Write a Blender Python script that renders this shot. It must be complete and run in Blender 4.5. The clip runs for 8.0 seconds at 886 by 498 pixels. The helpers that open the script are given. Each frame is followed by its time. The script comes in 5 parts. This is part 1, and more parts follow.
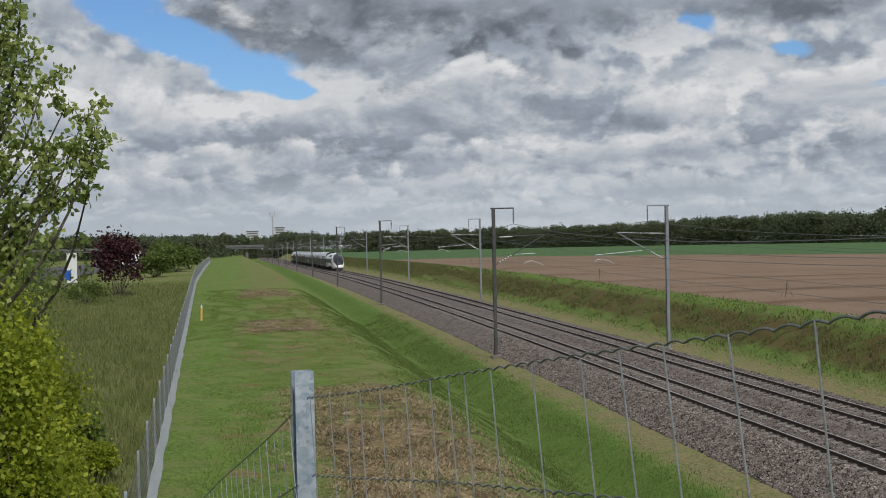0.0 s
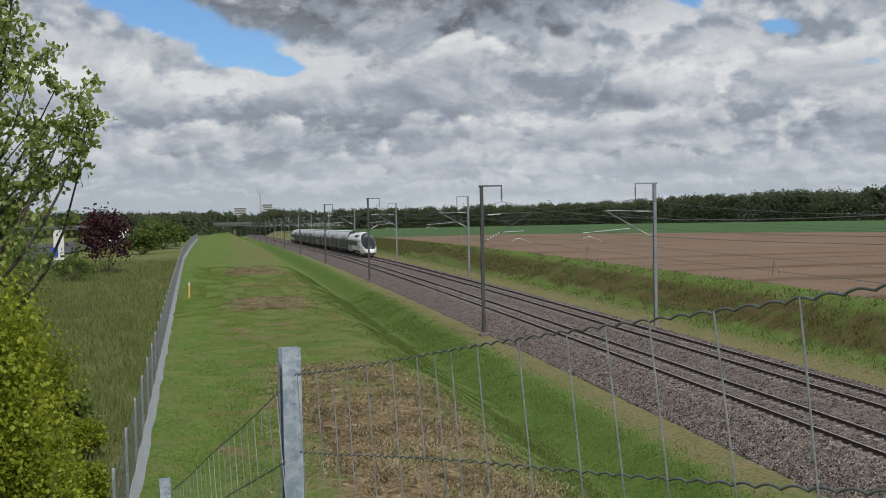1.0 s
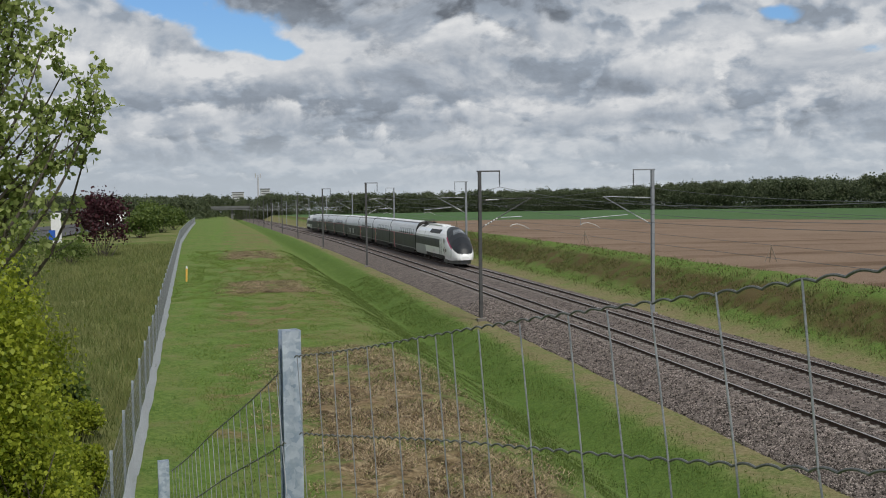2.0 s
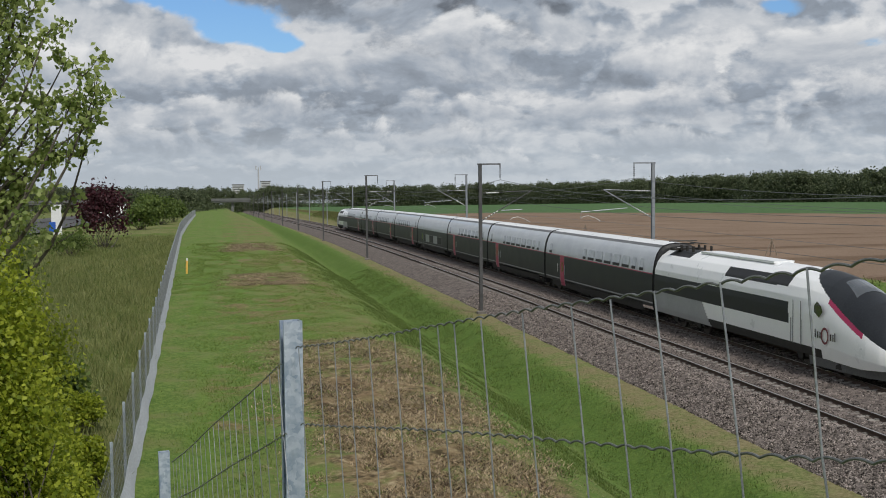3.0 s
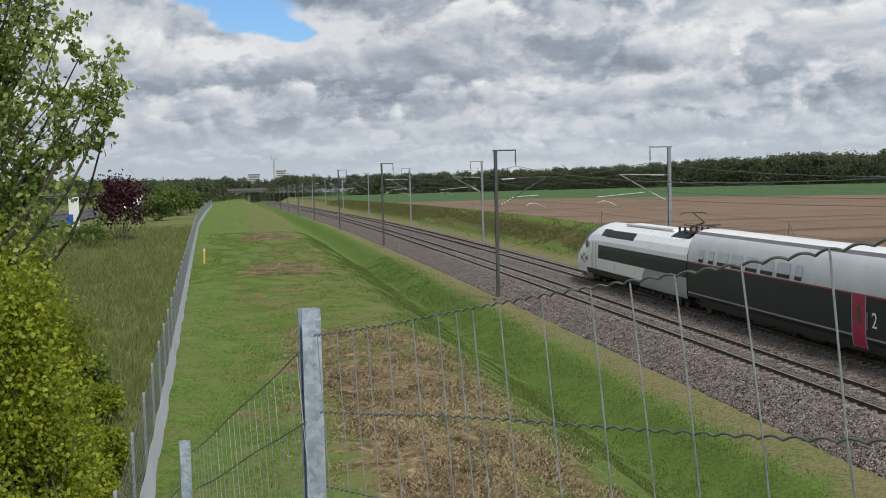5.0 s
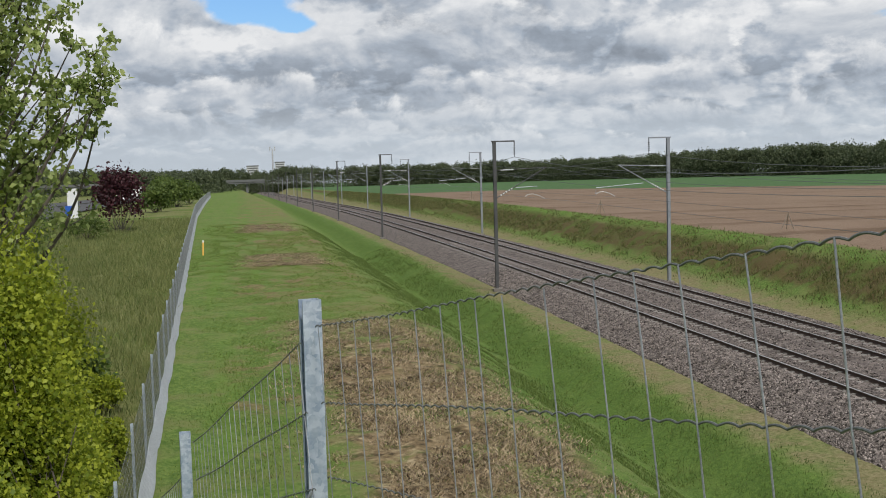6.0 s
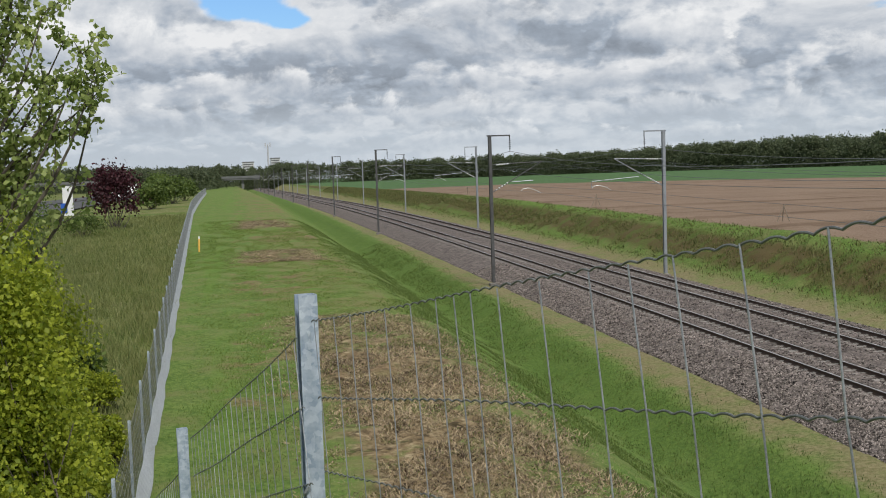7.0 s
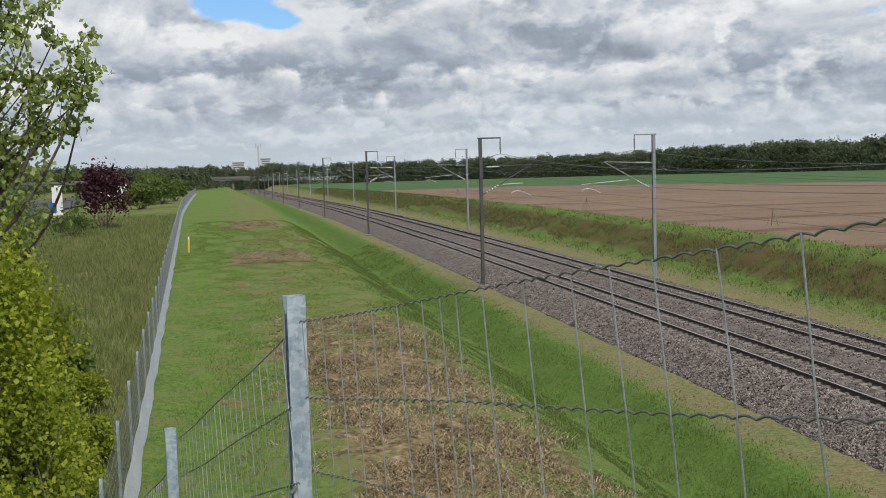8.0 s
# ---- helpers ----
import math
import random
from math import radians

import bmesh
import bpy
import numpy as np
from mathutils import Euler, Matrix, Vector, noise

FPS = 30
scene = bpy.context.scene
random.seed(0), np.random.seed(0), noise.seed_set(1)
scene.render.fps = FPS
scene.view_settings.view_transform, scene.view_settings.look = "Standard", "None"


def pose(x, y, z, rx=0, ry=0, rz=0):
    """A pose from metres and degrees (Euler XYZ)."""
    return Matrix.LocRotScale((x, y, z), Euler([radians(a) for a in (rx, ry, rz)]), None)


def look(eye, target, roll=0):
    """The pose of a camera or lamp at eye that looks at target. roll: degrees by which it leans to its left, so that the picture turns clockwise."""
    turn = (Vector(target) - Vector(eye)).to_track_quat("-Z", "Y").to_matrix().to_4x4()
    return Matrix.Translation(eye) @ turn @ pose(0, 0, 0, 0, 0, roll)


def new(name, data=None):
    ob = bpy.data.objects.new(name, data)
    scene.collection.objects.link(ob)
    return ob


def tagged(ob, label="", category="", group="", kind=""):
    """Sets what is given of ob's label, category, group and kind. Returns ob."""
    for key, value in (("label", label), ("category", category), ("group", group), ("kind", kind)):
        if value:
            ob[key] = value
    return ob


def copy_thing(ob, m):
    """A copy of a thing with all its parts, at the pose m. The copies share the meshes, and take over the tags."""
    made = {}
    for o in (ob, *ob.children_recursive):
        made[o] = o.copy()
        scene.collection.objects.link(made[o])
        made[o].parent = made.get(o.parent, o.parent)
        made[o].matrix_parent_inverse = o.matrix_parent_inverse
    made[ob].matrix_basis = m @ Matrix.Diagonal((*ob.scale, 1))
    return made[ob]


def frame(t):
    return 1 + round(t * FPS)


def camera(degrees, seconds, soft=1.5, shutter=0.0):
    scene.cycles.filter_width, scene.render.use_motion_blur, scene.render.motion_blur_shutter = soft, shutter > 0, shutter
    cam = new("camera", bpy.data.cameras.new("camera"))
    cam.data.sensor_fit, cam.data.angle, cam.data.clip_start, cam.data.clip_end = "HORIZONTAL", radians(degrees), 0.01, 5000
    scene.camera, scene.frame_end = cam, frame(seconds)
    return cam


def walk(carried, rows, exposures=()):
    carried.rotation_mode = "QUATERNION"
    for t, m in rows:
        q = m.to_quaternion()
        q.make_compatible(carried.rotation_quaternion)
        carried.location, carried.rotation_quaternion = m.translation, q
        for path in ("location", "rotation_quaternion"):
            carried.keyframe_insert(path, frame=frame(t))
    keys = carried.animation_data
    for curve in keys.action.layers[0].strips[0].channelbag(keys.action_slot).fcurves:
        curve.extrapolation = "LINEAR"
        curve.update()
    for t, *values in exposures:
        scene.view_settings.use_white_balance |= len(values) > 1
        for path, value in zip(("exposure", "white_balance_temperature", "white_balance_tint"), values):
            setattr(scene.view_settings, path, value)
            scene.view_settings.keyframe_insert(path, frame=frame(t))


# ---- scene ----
# The line: near track's centre at x = CX, running along +y, with a gentle dip away from the bridge.
CX, GAP = 20.25, 4.35
SPAN, MAST_Y = 58.7, 73.2


def _q(y):
    a = np.abs(y)
    return np.where(a < 250, 0.5 * y * y, 250 * a - 31250)


def track_dx(y):
    return -0.309e-4 * _q(y)


def track_z(y):
    yy = np.maximum(y, 0.0)
    return 0.0003 * np.minimum(yy, 250) - 0.7305e-4 * _q(yy)


# ---- camera ----
PATH = [
    (0, (0.013, -0.144, 7.849), (0.36, 1.826, 7.806), -1.2),
    (0.5, (0.018, -0.143, 7.851), (0.38, 1.823, 7.786), -1.2),
    (1, (0.016, -0.142, 7.847), (0.382, 1.822, 7.765), -1.1),
    (1.5, (0.009, -0.148, 7.844), (0.377, 1.816, 7.747), -0.9),
    (3, (0.002, -0.142, 7.835), (0.371, 1.82, 7.715), -0.6),
    (3.5, (-0.008, -0.144, 7.834), (0.351, 1.82, 7.71), -0.5),
    (4, (-0.004, -0.144, 7.832), (0.343, 1.822, 7.704), -1.1),
    (4.5, (0.003, -0.138, 7.832), (0.344, 1.828, 7.698), -1.4),
    (6, (-0.005, -0.129, 7.83), (0.337, 1.835, 7.673), -1.5),
    (6.5, (-0.004, -0.126, 7.828), (0.338, 1.838, 7.665), -1.8),
    (7, (-0.003, -0.13, 7.827), (0.345, 1.832, 7.661), -1.9),
    (7.5, (-0.003, -0.143, 7.829), (0.355, 1.817, 7.663), -1.8),
    (8, (-0.001, -0.167, 7.831), (0.364, 1.792, 7.668), -1.5),
]
cam = camera(41.86, 8.0, soft=1.0)
walk(cam, [(t, look(eye, target, roll)) for t, eye, target, roll in PATH], exposures=[(0.0, -0.22), (1.5, -0.18), (3.5, -0.14), (4.5, -0.06), (6.0, 0.03), (8.0, 0.06)])

# ---- light ----
SUN_TO = Vector((0.14, -0.60, 0.80)).normalized()
sun = new("sun", bpy.data.lights.new("sun", "SUN"))
sun.data.energy, sun.data.angle, sun.data.color = 3.05, radians(10), (1.0, 0.96, 0.9)
sun.matrix_world = look((0, 0, 60), Vector((0, 0, 60)) - SUN_TO)


class Nodes:
    """Small shorthand for building node trees."""

    def __init__(self, tree):
        self.t = tree
        self.t.nodes.clear()

    def n(self, kind, **sets):
        node = self.t.nodes.new(kind)
        for k, v in sets.items():
            if k == "op":
                node.operation = v
            elif k == "blend":
                node.blend_type = v
            elif k == "dtype":
                node.data_type = v
        return node

    def put(self, sock, v):
        if hasattr(v, "is_output"):
            self.t.links.new(v, sock)
        else:
            sock.default_value = v

    def math(self, op, a, b=0.0, c=0.0, clamp=False):
        node = self.n("ShaderNodeMath", op=op)
        node.use_clamp = clamp
        for s, v in zip(node.inputs, (a, b, c)):
            self.put(s, v)
        return node.outputs[0]

    def vmath(self, op, a, b=(0, 0, 0)):
        node = self.n("ShaderNodeVectorMath", op=op)
        self.put(node.inputs[0], a)
        self.put(node.inputs[1], b)
        return node.outputs[0]

    def noise(self, vec, scale, detail=4.0, rough=0.55, dist=0.0):
        node = self.n("ShaderNodeTexNoise")
        self.put(node.inputs["Vector"], vec)
        node.inputs["Scale"].default_value = scale
        node.inputs["Detail"].default_value = detail
        node.inputs["Roughness"].default_value = rough
        node.inputs["Distortion"].default_value = dist
        return node.outputs["Fac"]

    def n_col(self, vec, scale):
        node = self.n("ShaderNodeTexNoise")
        self.put(node.inputs["Vector"], vec)
        node.inputs["Scale"].default_value = scale
        node.inputs["Detail"].default_value = 4.0
        return node.outputs["Color"]

    def step(self, v, lo, hi, a=0.0, b=1.0):
        node = self.n("ShaderNodeMapRange")
        node.interpolation_type = "SMOOTHSTEP"
        for s, x in zip(node.inputs[:5], (v, lo, hi, a, b)):
            self.put(s, x)
        return node.outputs[0]

    def mix(self, f, a, b, blend="MIX"):
        node = self.n("ShaderNodeMix", dtype="RGBA", blend=blend)
        self.put(node.inputs[0], f)
        self.put(node.inputs[6], (*a, 1) if isinstance(a, tuple) else a)
        self.put(node.inputs[7], (*b, 1) if isinstance(b, tuple) else b)
        return node.outputs[2]

    def xyz(self, x, y, z):
        node = self.n("ShaderNodeCombineXYZ")
        for s, v in zip(node.inputs, (x, y, z)):
            self.put(s, v)
        return node.outputs[0]

    def split(self, v):
        node = self.n("ShaderNodeSeparateXYZ")
        self.put(node.inputs[0], v)
        return node.outputs


def make_sky():
    world = bpy.data.worlds.new("cloudy_sky")
    scene.world = world
    world.use_nodes = True
    k = Nodes(world.node_tree)
    sky = k.n("ShaderNodeTexSky")
    sky.sky_type, sky.sun_disc = "NISHITA", False
    sky.sun_elevation = math.asin(SUN_TO.z)
    sky.sun_rotation = math.atan2(SUN_TO.x, SUN_TO.y)
    sky.dust_density, sky.ozone_density = 0.6, 1.5
    coord = k.n("ShaderNodeTexCoord").outputs["Generated"]
    x, y, z = k.split(coord)
    up = k.math("MAXIMUM", z, 0.0)
    lift = k.math("ADD", up, 0.16)
    az = k.math("ARCTAN2", x, y)
    # cloud field: smaller and flatter towards the horizon
    def field_at(extra):
        lf = k.math("ADD", lift, extra)
        return k.xyz(k.math("MULTIPLY", az, 4.7), k.math("MULTIPLY", k.math("LOGARITHM", lf, 2.718), 2.1), 3.7)

    flat, higher = field_at(0.0), field_at(0.018)

    def blob(a, e, ra, re):
        da = k.math("DIVIDE", k.math("SUBTRACT", az, radians(a)), radians(ra))
        de = k.math("DIVIDE", k.math("SUBTRACT", z, radians(e)), radians(re))
        s = k.math("ADD", k.math("MULTIPLY", da, da), k.math("MULTIPLY", de, de))
        return k.math("EXPONENT", k.math("MULTIPLY", s, -1.0))

    def total(items):
        out = 0.0
        for w, b in items:
            out = k.math("MULTIPLY_ADD", b, w, out)
        return out

    def puff(p):
        v = k.n("ShaderNodeTexVoronoi")
        v.feature = "SMOOTH_F1"
        warp = k.vmath("ADD", p, k.vmath("MULTIPLY", k.n_col(p, 9.0), (0.12, 0.12, 0.0)))
        k.put(v.inputs["Vector"], warp)
        v.inputs["Scale"].default_value = 7.0
        v.inputs["Detail"].default_value = 2.0
        v.inputs["Smoothness"].default_value = 0.6
        n = k.noise(p, 1.9, 9.0, 0.54, 0.15)
        return k.math("ADD", n, k.math("MULTIPLY", k.math("SUBTRACT", 0.42, v.outputs["Distance"]), 0.16))

    base, above = puff(flat), puff(higher)
    fine = k.noise(flat, 16.0, 6.0, 0.6, 0.3)
    holes = total([(0.60, blob(-5.4, 10.6, 2.4, 1.6)), (0.55, blob(-2.7, 8.9, 2.4, 1.1)), (0.55, blob(0.4, 7.4, 2.2, 0.85)), (0.42, blob(3.0, 6.5, 1.5, 0.55)),
                   (0.40, blob(22.7, 9.3, 1.3, 0.9)), (0.34, blob(26.7, 7.9, 1.2, 0.55)), (0.30, blob(31.0, 6.0, 1.4, 0.6))])
    solid = total([(0.4, blob(9.5, 10.6, 9.5, 2.0)), (0.4, blob(28.0, 10.0, 4.5, 1.0)), (0.2, blob(22, 6.0, 5.0, 1.5)), (0.2, blob(-6.5, 7.0, 3.5, 1.5))])
    cover = k.math("ADD", k.math("SUBTRACT", base, holes), solid)
    cover = k.math("ADD", cover, k.math("MULTIPLY", k.math("SUBTRACT", fine, 0.5), 0.10))
    mask = k.step(cover, 0.08, 0.24)
    dark = total([(0.52, blob(8.0, 10.6, 10.0, 2.0)), (0.34, blob(13.5, 8.8, 5.0, 1.3)), (0.42, blob(28.0, 10.0, 4.5, 0.95)), (0.26, blob(9.8, 5.9, 2.4, 0.7)), (0.16, blob(12.6, 6.8, 2.0, 0.7)),
                  (0.20, blob(20.0, 4.8, 3.0, 0.5)), (0.20, blob(25.0, 3.1, 5.0, 0.5)), (0.18, blob(9.0, 3.3, 4.0, 0.5)), (0.15, blob(-1.0, 2.2, 6.0, 0.5))])
    white = total([(0.26, blob(-6.6, 7.0, 3.2, 1.8)), (0.18, blob(-1.5, 5.8, 3.0, 0.9)), (0.26, blob(21.5, 6.8, 4.5, 1.3)), (0.12, blob(17.0, 4.2, 5.0, 0.7)), (0.12, blob(29, 5.0, 4.0, 1.2))])
    tops = k.math("MULTIPLY", k.math("SUBTRACT", base, above), 3.6)
    tops = k.math("MINIMUM", k.math("MAXIMUM", tops, -0.26), 0.32)
    lit = k.math("ADD", 0.56, tops)
    lit = k.math("ADD", lit, k.math("MULTIPLY", k.math("SUBTRACT", fine, 0.5), 0.34))
    lit = k.math("ADD", k.math("SUBTRACT", lit, dark), white)
    ramp = k.n("ShaderNodeValToRGB")
    k.put(ramp.inputs[0], lit)
    e = ramp.color_ramp.elements
    e[0].position, e[0].color = 0.0, (0.160, 0.180, 0.212, 1)
    e[1].position, e[1].color = 1.0, (0.79, 0.80, 0.815, 1)
    mid = e.new(0.45)
    mid.color = (0.370, 0.425, 0.500, 1)
    # thin haze towards the horizon
    haze = k.step(z, 0.07, 0.0, 0.0, 0.75)
    cloud = k.mix(haze, ramp.outputs[0], (0.55, 0.61, 0.67))
    blue = k.mix(1.0, sky.outputs[0], (0.072, 0.098, 0.130), "MULTIPLY")
    mask = k.math("MAXIMUM", mask, k.math("MULTIPLY", haze, 1.0))
    col = k.mix(mask, blue, cloud)
    # rows of cumulus, one behind the other: flat grey bases, heaped white tops
    deg = k.math("MULTIPLY", k.math("ARCSINE", z), 57.2958)
    azd = k.math("MULTIPLY", az, 57.2958)
    wisp = k.noise(k.xyz(azd, k.math("MULTIPLY", deg, 1.6), 0.0), 0.9, 7.0, 0.62)
    swell = k.math("MULTIPLY", k.math("SUBTRACT", k.noise(k.xyz(azd, 0.0, 7.0), 0.16, 3.0), 0.5), 1.6)
    for i, (foot, tall) in enumerate(((0.2, 1.5), (1.3, 2.0), (2.6, 2.7), (4.4, 3.4), (6.6, 4.2), (9.3, 5.5), (13.0, 7.5), (18.0, 10.0))):
        f = 0.80 / tall
        over = k.math("SUBTRACT", k.math("SUBTRACT", deg, foot), k.math("MULTIPLY", swell, 0.25 * tall))
        p = k.xyz(k.math("MULTIPLY", azd, 0.70), deg, 13.7 * i + 3.0)
        q = k.vmath("ADD", p, (0.09 * tall, 0.13 * tall, 0.0))
        n0, n1 = k.noise(p, f, 7.0, 0.55, 0.35), k.noise(q, f, 7.0, 0.55, 0.35)
        rise = k.math("DIVIDE", over, tall)
        body = k.math("SUBTRACT", k.math("SUBTRACT", n0, k.math("MULTIPLY", rise, 0.26)), k.math("MULTIPLY", holes, 0.40))
        body = k.math("ADD", body, k.math("MULTIPLY", solid, 0.5))
        under = k.step(k.math("ADD", over, k.math("MULTIPLY", k.math("SUBTRACT", wisp, 0.5), 0.9 * tall)), -0.15 * tall, 0.30 * tall)
        here = k.math("MULTIPLY", k.step(body, 0.36, 0.45), under)
        sun_side = k.math("MULTIPLY", k.math("SUBTRACT", n0, n1), 2.0)
        glow = k.math("ADD", k.math("MULTIPLY_ADD", k.math("MINIMUM", rise, 0.9), 0.62, 0.40), sun_side)
        glow = k.math("ADD", glow, k.math("MULTIPLY", k.math("SUBTRACT", wisp, 0.5), 0.16))
        glow = k.math("ADD", k.math("SUBTRACT", glow, k.math("MULTIPLY", dark, 0.8)), k.math("MULTIPLY", white, 0.8))
        tone = k.n("ShaderNodeValToRGB")
        k.put(tone.inputs[0], glow)
        el = tone.color_ramp.elements
        el[0].position, el[0].color = 0.0, (0.150, 0.168, 0.198, 1)
        el[1].position, el[1].color = 1.0, (0.86, 0.865, 0.87, 1)
        half = el.new(0.45)
        half.color = (0.385, 0.435, 0.505, 1)
        col = k.mix(here, col, k.mix(k.math("MULTIPLY", haze, 0.8), tone.outputs[0], (0.55, 0.61, 0.67)))
    bg = k.n("ShaderNodeBackground")
    k.put(bg.inputs[0], col)
    bg.inputs[1].default_value = 1.0
    out = k.n("ShaderNodeOutputWorld")
    k.put(out.inputs[0], bg.outputs[0])


make_sky()


# ---- materials ----
def material(name, build):
    m = bpy.data.materials.new(name)
    m.use_nodes = True
    k = Nodes(m.node_tree)
    k.mat = m
    bsdf = k.n("ShaderNodeBsdfPrincipled")
    out = k.n("ShaderNodeOutputMaterial")
    k.t.links.new(bsdf.outputs[0], out.inputs[0])
    k.b = bsdf.inputs
    k.out = out
    build(k)
    return m


def bump(k, height, strength, distance):
    node = k.n("ShaderNodeBump")
    node.inputs["Strength"].default_value = strength
    node.inputs["Distance"].default_value = distance
    k.put(node.inputs["Height"], height)
    k.put(k.b["Normal"], node.outputs[0])


def where(k):
    return k.n("ShaderNodeTexCoord").outputs["Object"]


def surface(name, a, b, rough=0.6, metal=0.0, scale=6.0, fine=60.0, relief=0.0, spec=0.5, vary=0.0, coat=0.0):
    """A surface that wanders between two colours at two scales; vary: from piece to piece."""
    def build(k):
        p = where(k)
        n1 = k.noise(p, scale, 5.0, 0.6)
        n2 = k.noise(p, fine, 3.0, 0.6)
        f = k.math("MULTIPLY_ADD", n2, 0.5, k.math("MULTIPLY", n1, 0.5))
        f = k.step(f, 0.33, 0.67)
        col = k.mix(f, a, b)
        if vary:
            rnd = k.n("ShaderNodeObjectInfo").outputs["Random"]
            isl = k.n("ShaderNodeNewGeometry").outputs["Random Per Island"]
            s = k.math("FRACT", k.math("ADD", rnd, isl))
            g = k.math("MULTIPLY_ADD", s, 2 * vary, 1.0 - vary)
            col = k.mix(1.0, col, k.xyz(g, g, g), "MULTIPLY")
        k.put(k.b["Base Color"], col)
        k.put(k.b["Roughness"], k.math("MULTIPLY_ADD", n1, 0.2, rough - 0.1))
        k.b["Metallic"].default_value = metal
        k.b["Specular IOR Level"].default_value = spec
        k.b["Coat Weight"].default_value = coat
        if relief:
            bump(k, n2, 0.6, relief)
    return material(name, build)


def leaf(name, a, b, glow=0.35):
    """Thin leaves: two tones from leaf to leaf, with light shining through."""
    def build(k):
        isl = k.n("ShaderNodeNewGeometry").outputs["Random Per Island"]
        n1 = k.noise(where(k), 0.7, 3.0)
        f = k.math("MULTIPLY_ADD", n1, 0.7, k.math("MULTIPLY", isl, 0.6))
        col = k.mix(k.step(f, 0.3, 0.95), a, b)
        k.put(k.b["Base Color"], col)
        k.b["Roughness"].default_value = 0.55
        k.b["Specular IOR Level"].default_value = 0.3
        tr = k.n("ShaderNodeBsdfTranslucent")
        k.put(tr.inputs[0], col)
        mx = k.n("ShaderNodeMixShader")
        mx.inputs[0].default_value = glow
        bs = k.out.inputs[0].links[0].from_socket
        k.t.links.new(bs, mx.inputs[1])
        k.t.links.new(tr.outputs[0], mx.inputs[2])
        k.t.links.new(mx.outputs[0], k.out.inputs[0])
    return material(name, build)


def ground_material():
    def build(k):
        p = where(k)
        x, y, z = k.split(p)
        big = k.noise(p, 0.09, 5.0, 0.6)
        mid = k.noise(p, 0.6, 6.0, 0.65)
        fin = k.noise(p, 7.0, 5.0, 0.7)
        wob = k.math("MULTIPLY", k.math("SUBTRACT", mid, 0.5), 2.4)
        xw = k.math("ADD", x, wob)
        xs = k.math("ADD", x, k.math("MULTIPLY", wob, 0.35))
        grass = k.mix(k.step(fin, 0.38, 0.62), (0.074, 0.132, 0.027), (0.145, 0.208, 0.052))
        grass = k.mix(k.step(mid, 0.42, 0.72), grass, (0.165, 0.180, 0.066))
        # wheel marks in the mown strip, running along the line
        lane = k.noise(k.vmath("MULTIPLY", p, (1.0, 0.03, 1.0)), 1.1, 3.0)
        grass = k.mix(k.step(lane, 0.5, 0.62, 0.0, 0.5), grass, (0.110, 0.190, 0.034))
        dry = k.mix(k.step(fin, 0.3, 0.72), (0.095, 0.060, 0.034), (0.30, 0.215, 0.125))
        patchy = k.step(k.math("ADD", big, k.math("MULTIPLY", k.math("SUBTRACT", mid, 0.5), 0.9)), 0.52, 0.66)
        # mown away, the crest of the bank is dry and thin
        crest = k.math("MULTIPLY", k.step(xw, 1.4, 2.4), k.step(xw, 6.9, 5.9))
        near = k.math("MULTIPLY", crest, k.step(k.math("ADD", y, k.math("MULTIPLY", wob, 2.0)), 44, 36))
        spots = k.math("MULTIPLY", k.math("MULTIPLY", k.step(xw, -0.6, 0.2), k.step(xw, 6.4, 5.4)), patchy)
        thin = k.math("MULTIPLY", k.math("MULTIPLY", k.step(xw, 0.6, 2.2), k.step(xw, 7.0, 5.6)), k.step(k.noise(k.vmath("MULTIPLY", p, (0.5, 1.0, 1.0)), 0.8, 5.0, 0.65), 0.38, 0.66))
        grass = k.mix(k.math("MULTIPLY", thin, 0.75), grass, (0.185, 0.165, 0.075))
        col = k.mix(k.math("MULTIPLY", spots, 0.75), grass, dry)
        # mown litter lying in heaps across the strip
        heap = k.math("MULTIPLY", k.math("MAXIMUM", k.math("MULTIPLY", k.step(y, 65, 68), k.step(y, 75, 72)), k.math("MULTIPLY", k.step(y, 100, 105), k.step(y, 118, 113))),
                      k.math("MULTIPLY", k.step(xw, 0.0, 0.8), k.step(xw, 5.0, 3.8)))
        heap = k.math("MULTIPLY", heap, k.step(k.noise(p, 0.7, 5.0, 0.7), 0.40, 0.58))
        col = k.mix(k.math("MULTIPLY", heap, 0.85), col, (0.135, 0.095, 0.055))
        bare = k.step(k.math("ADD", k.noise(p, 0.45, 5.0, 0.7), 0.0), 0.42, 0.54)
        streak = k.noise(p, 2.6, 5.0, 0.7)
        thatch = k.mix(k.step(streak, 0.5, 0.68), dry, (0.40, 0.32, 0.20))
        thatch = k.mix(k.step(k.noise(p, 1.9, 5.0, 0.7), 0.50, 0.62), thatch, (0.055, 0.036, 0.022))
        col = k.mix(k.math("MULTIPLY", near, k.math("MULTIPLY_ADD", bare, 0.85, 0.08)), col, thatch)
        # the ditch is a darker green
        ditch = k.math("MULTIPLY", k.step(xs, 11.2, 12.6), k.step(xs, 15.2, 14.0))
        lush = k.mix(k.step(fin, 0.3, 0.7), (0.058, 0.105, 0.022), (0.110, 0.172, 0.036))
        lush = k.mix(k.step(mid, 0.5, 0.8), lush, (0.13, 0.195, 0.045))
        col = k.mix(k.math("MULTIPLY", ditch, 0.85), col, lush)
        # trodden earth beside the ballast
        earth = k.math("MULTIPLY", k.step(xs, 14.6, 15.4), k.step(xs, 31.0, 30.0))
        soil = k.mix(k.step(fin, 0.3, 0.7), (0.13, 0.115, 0.05), (0.27, 0.22, 0.13))
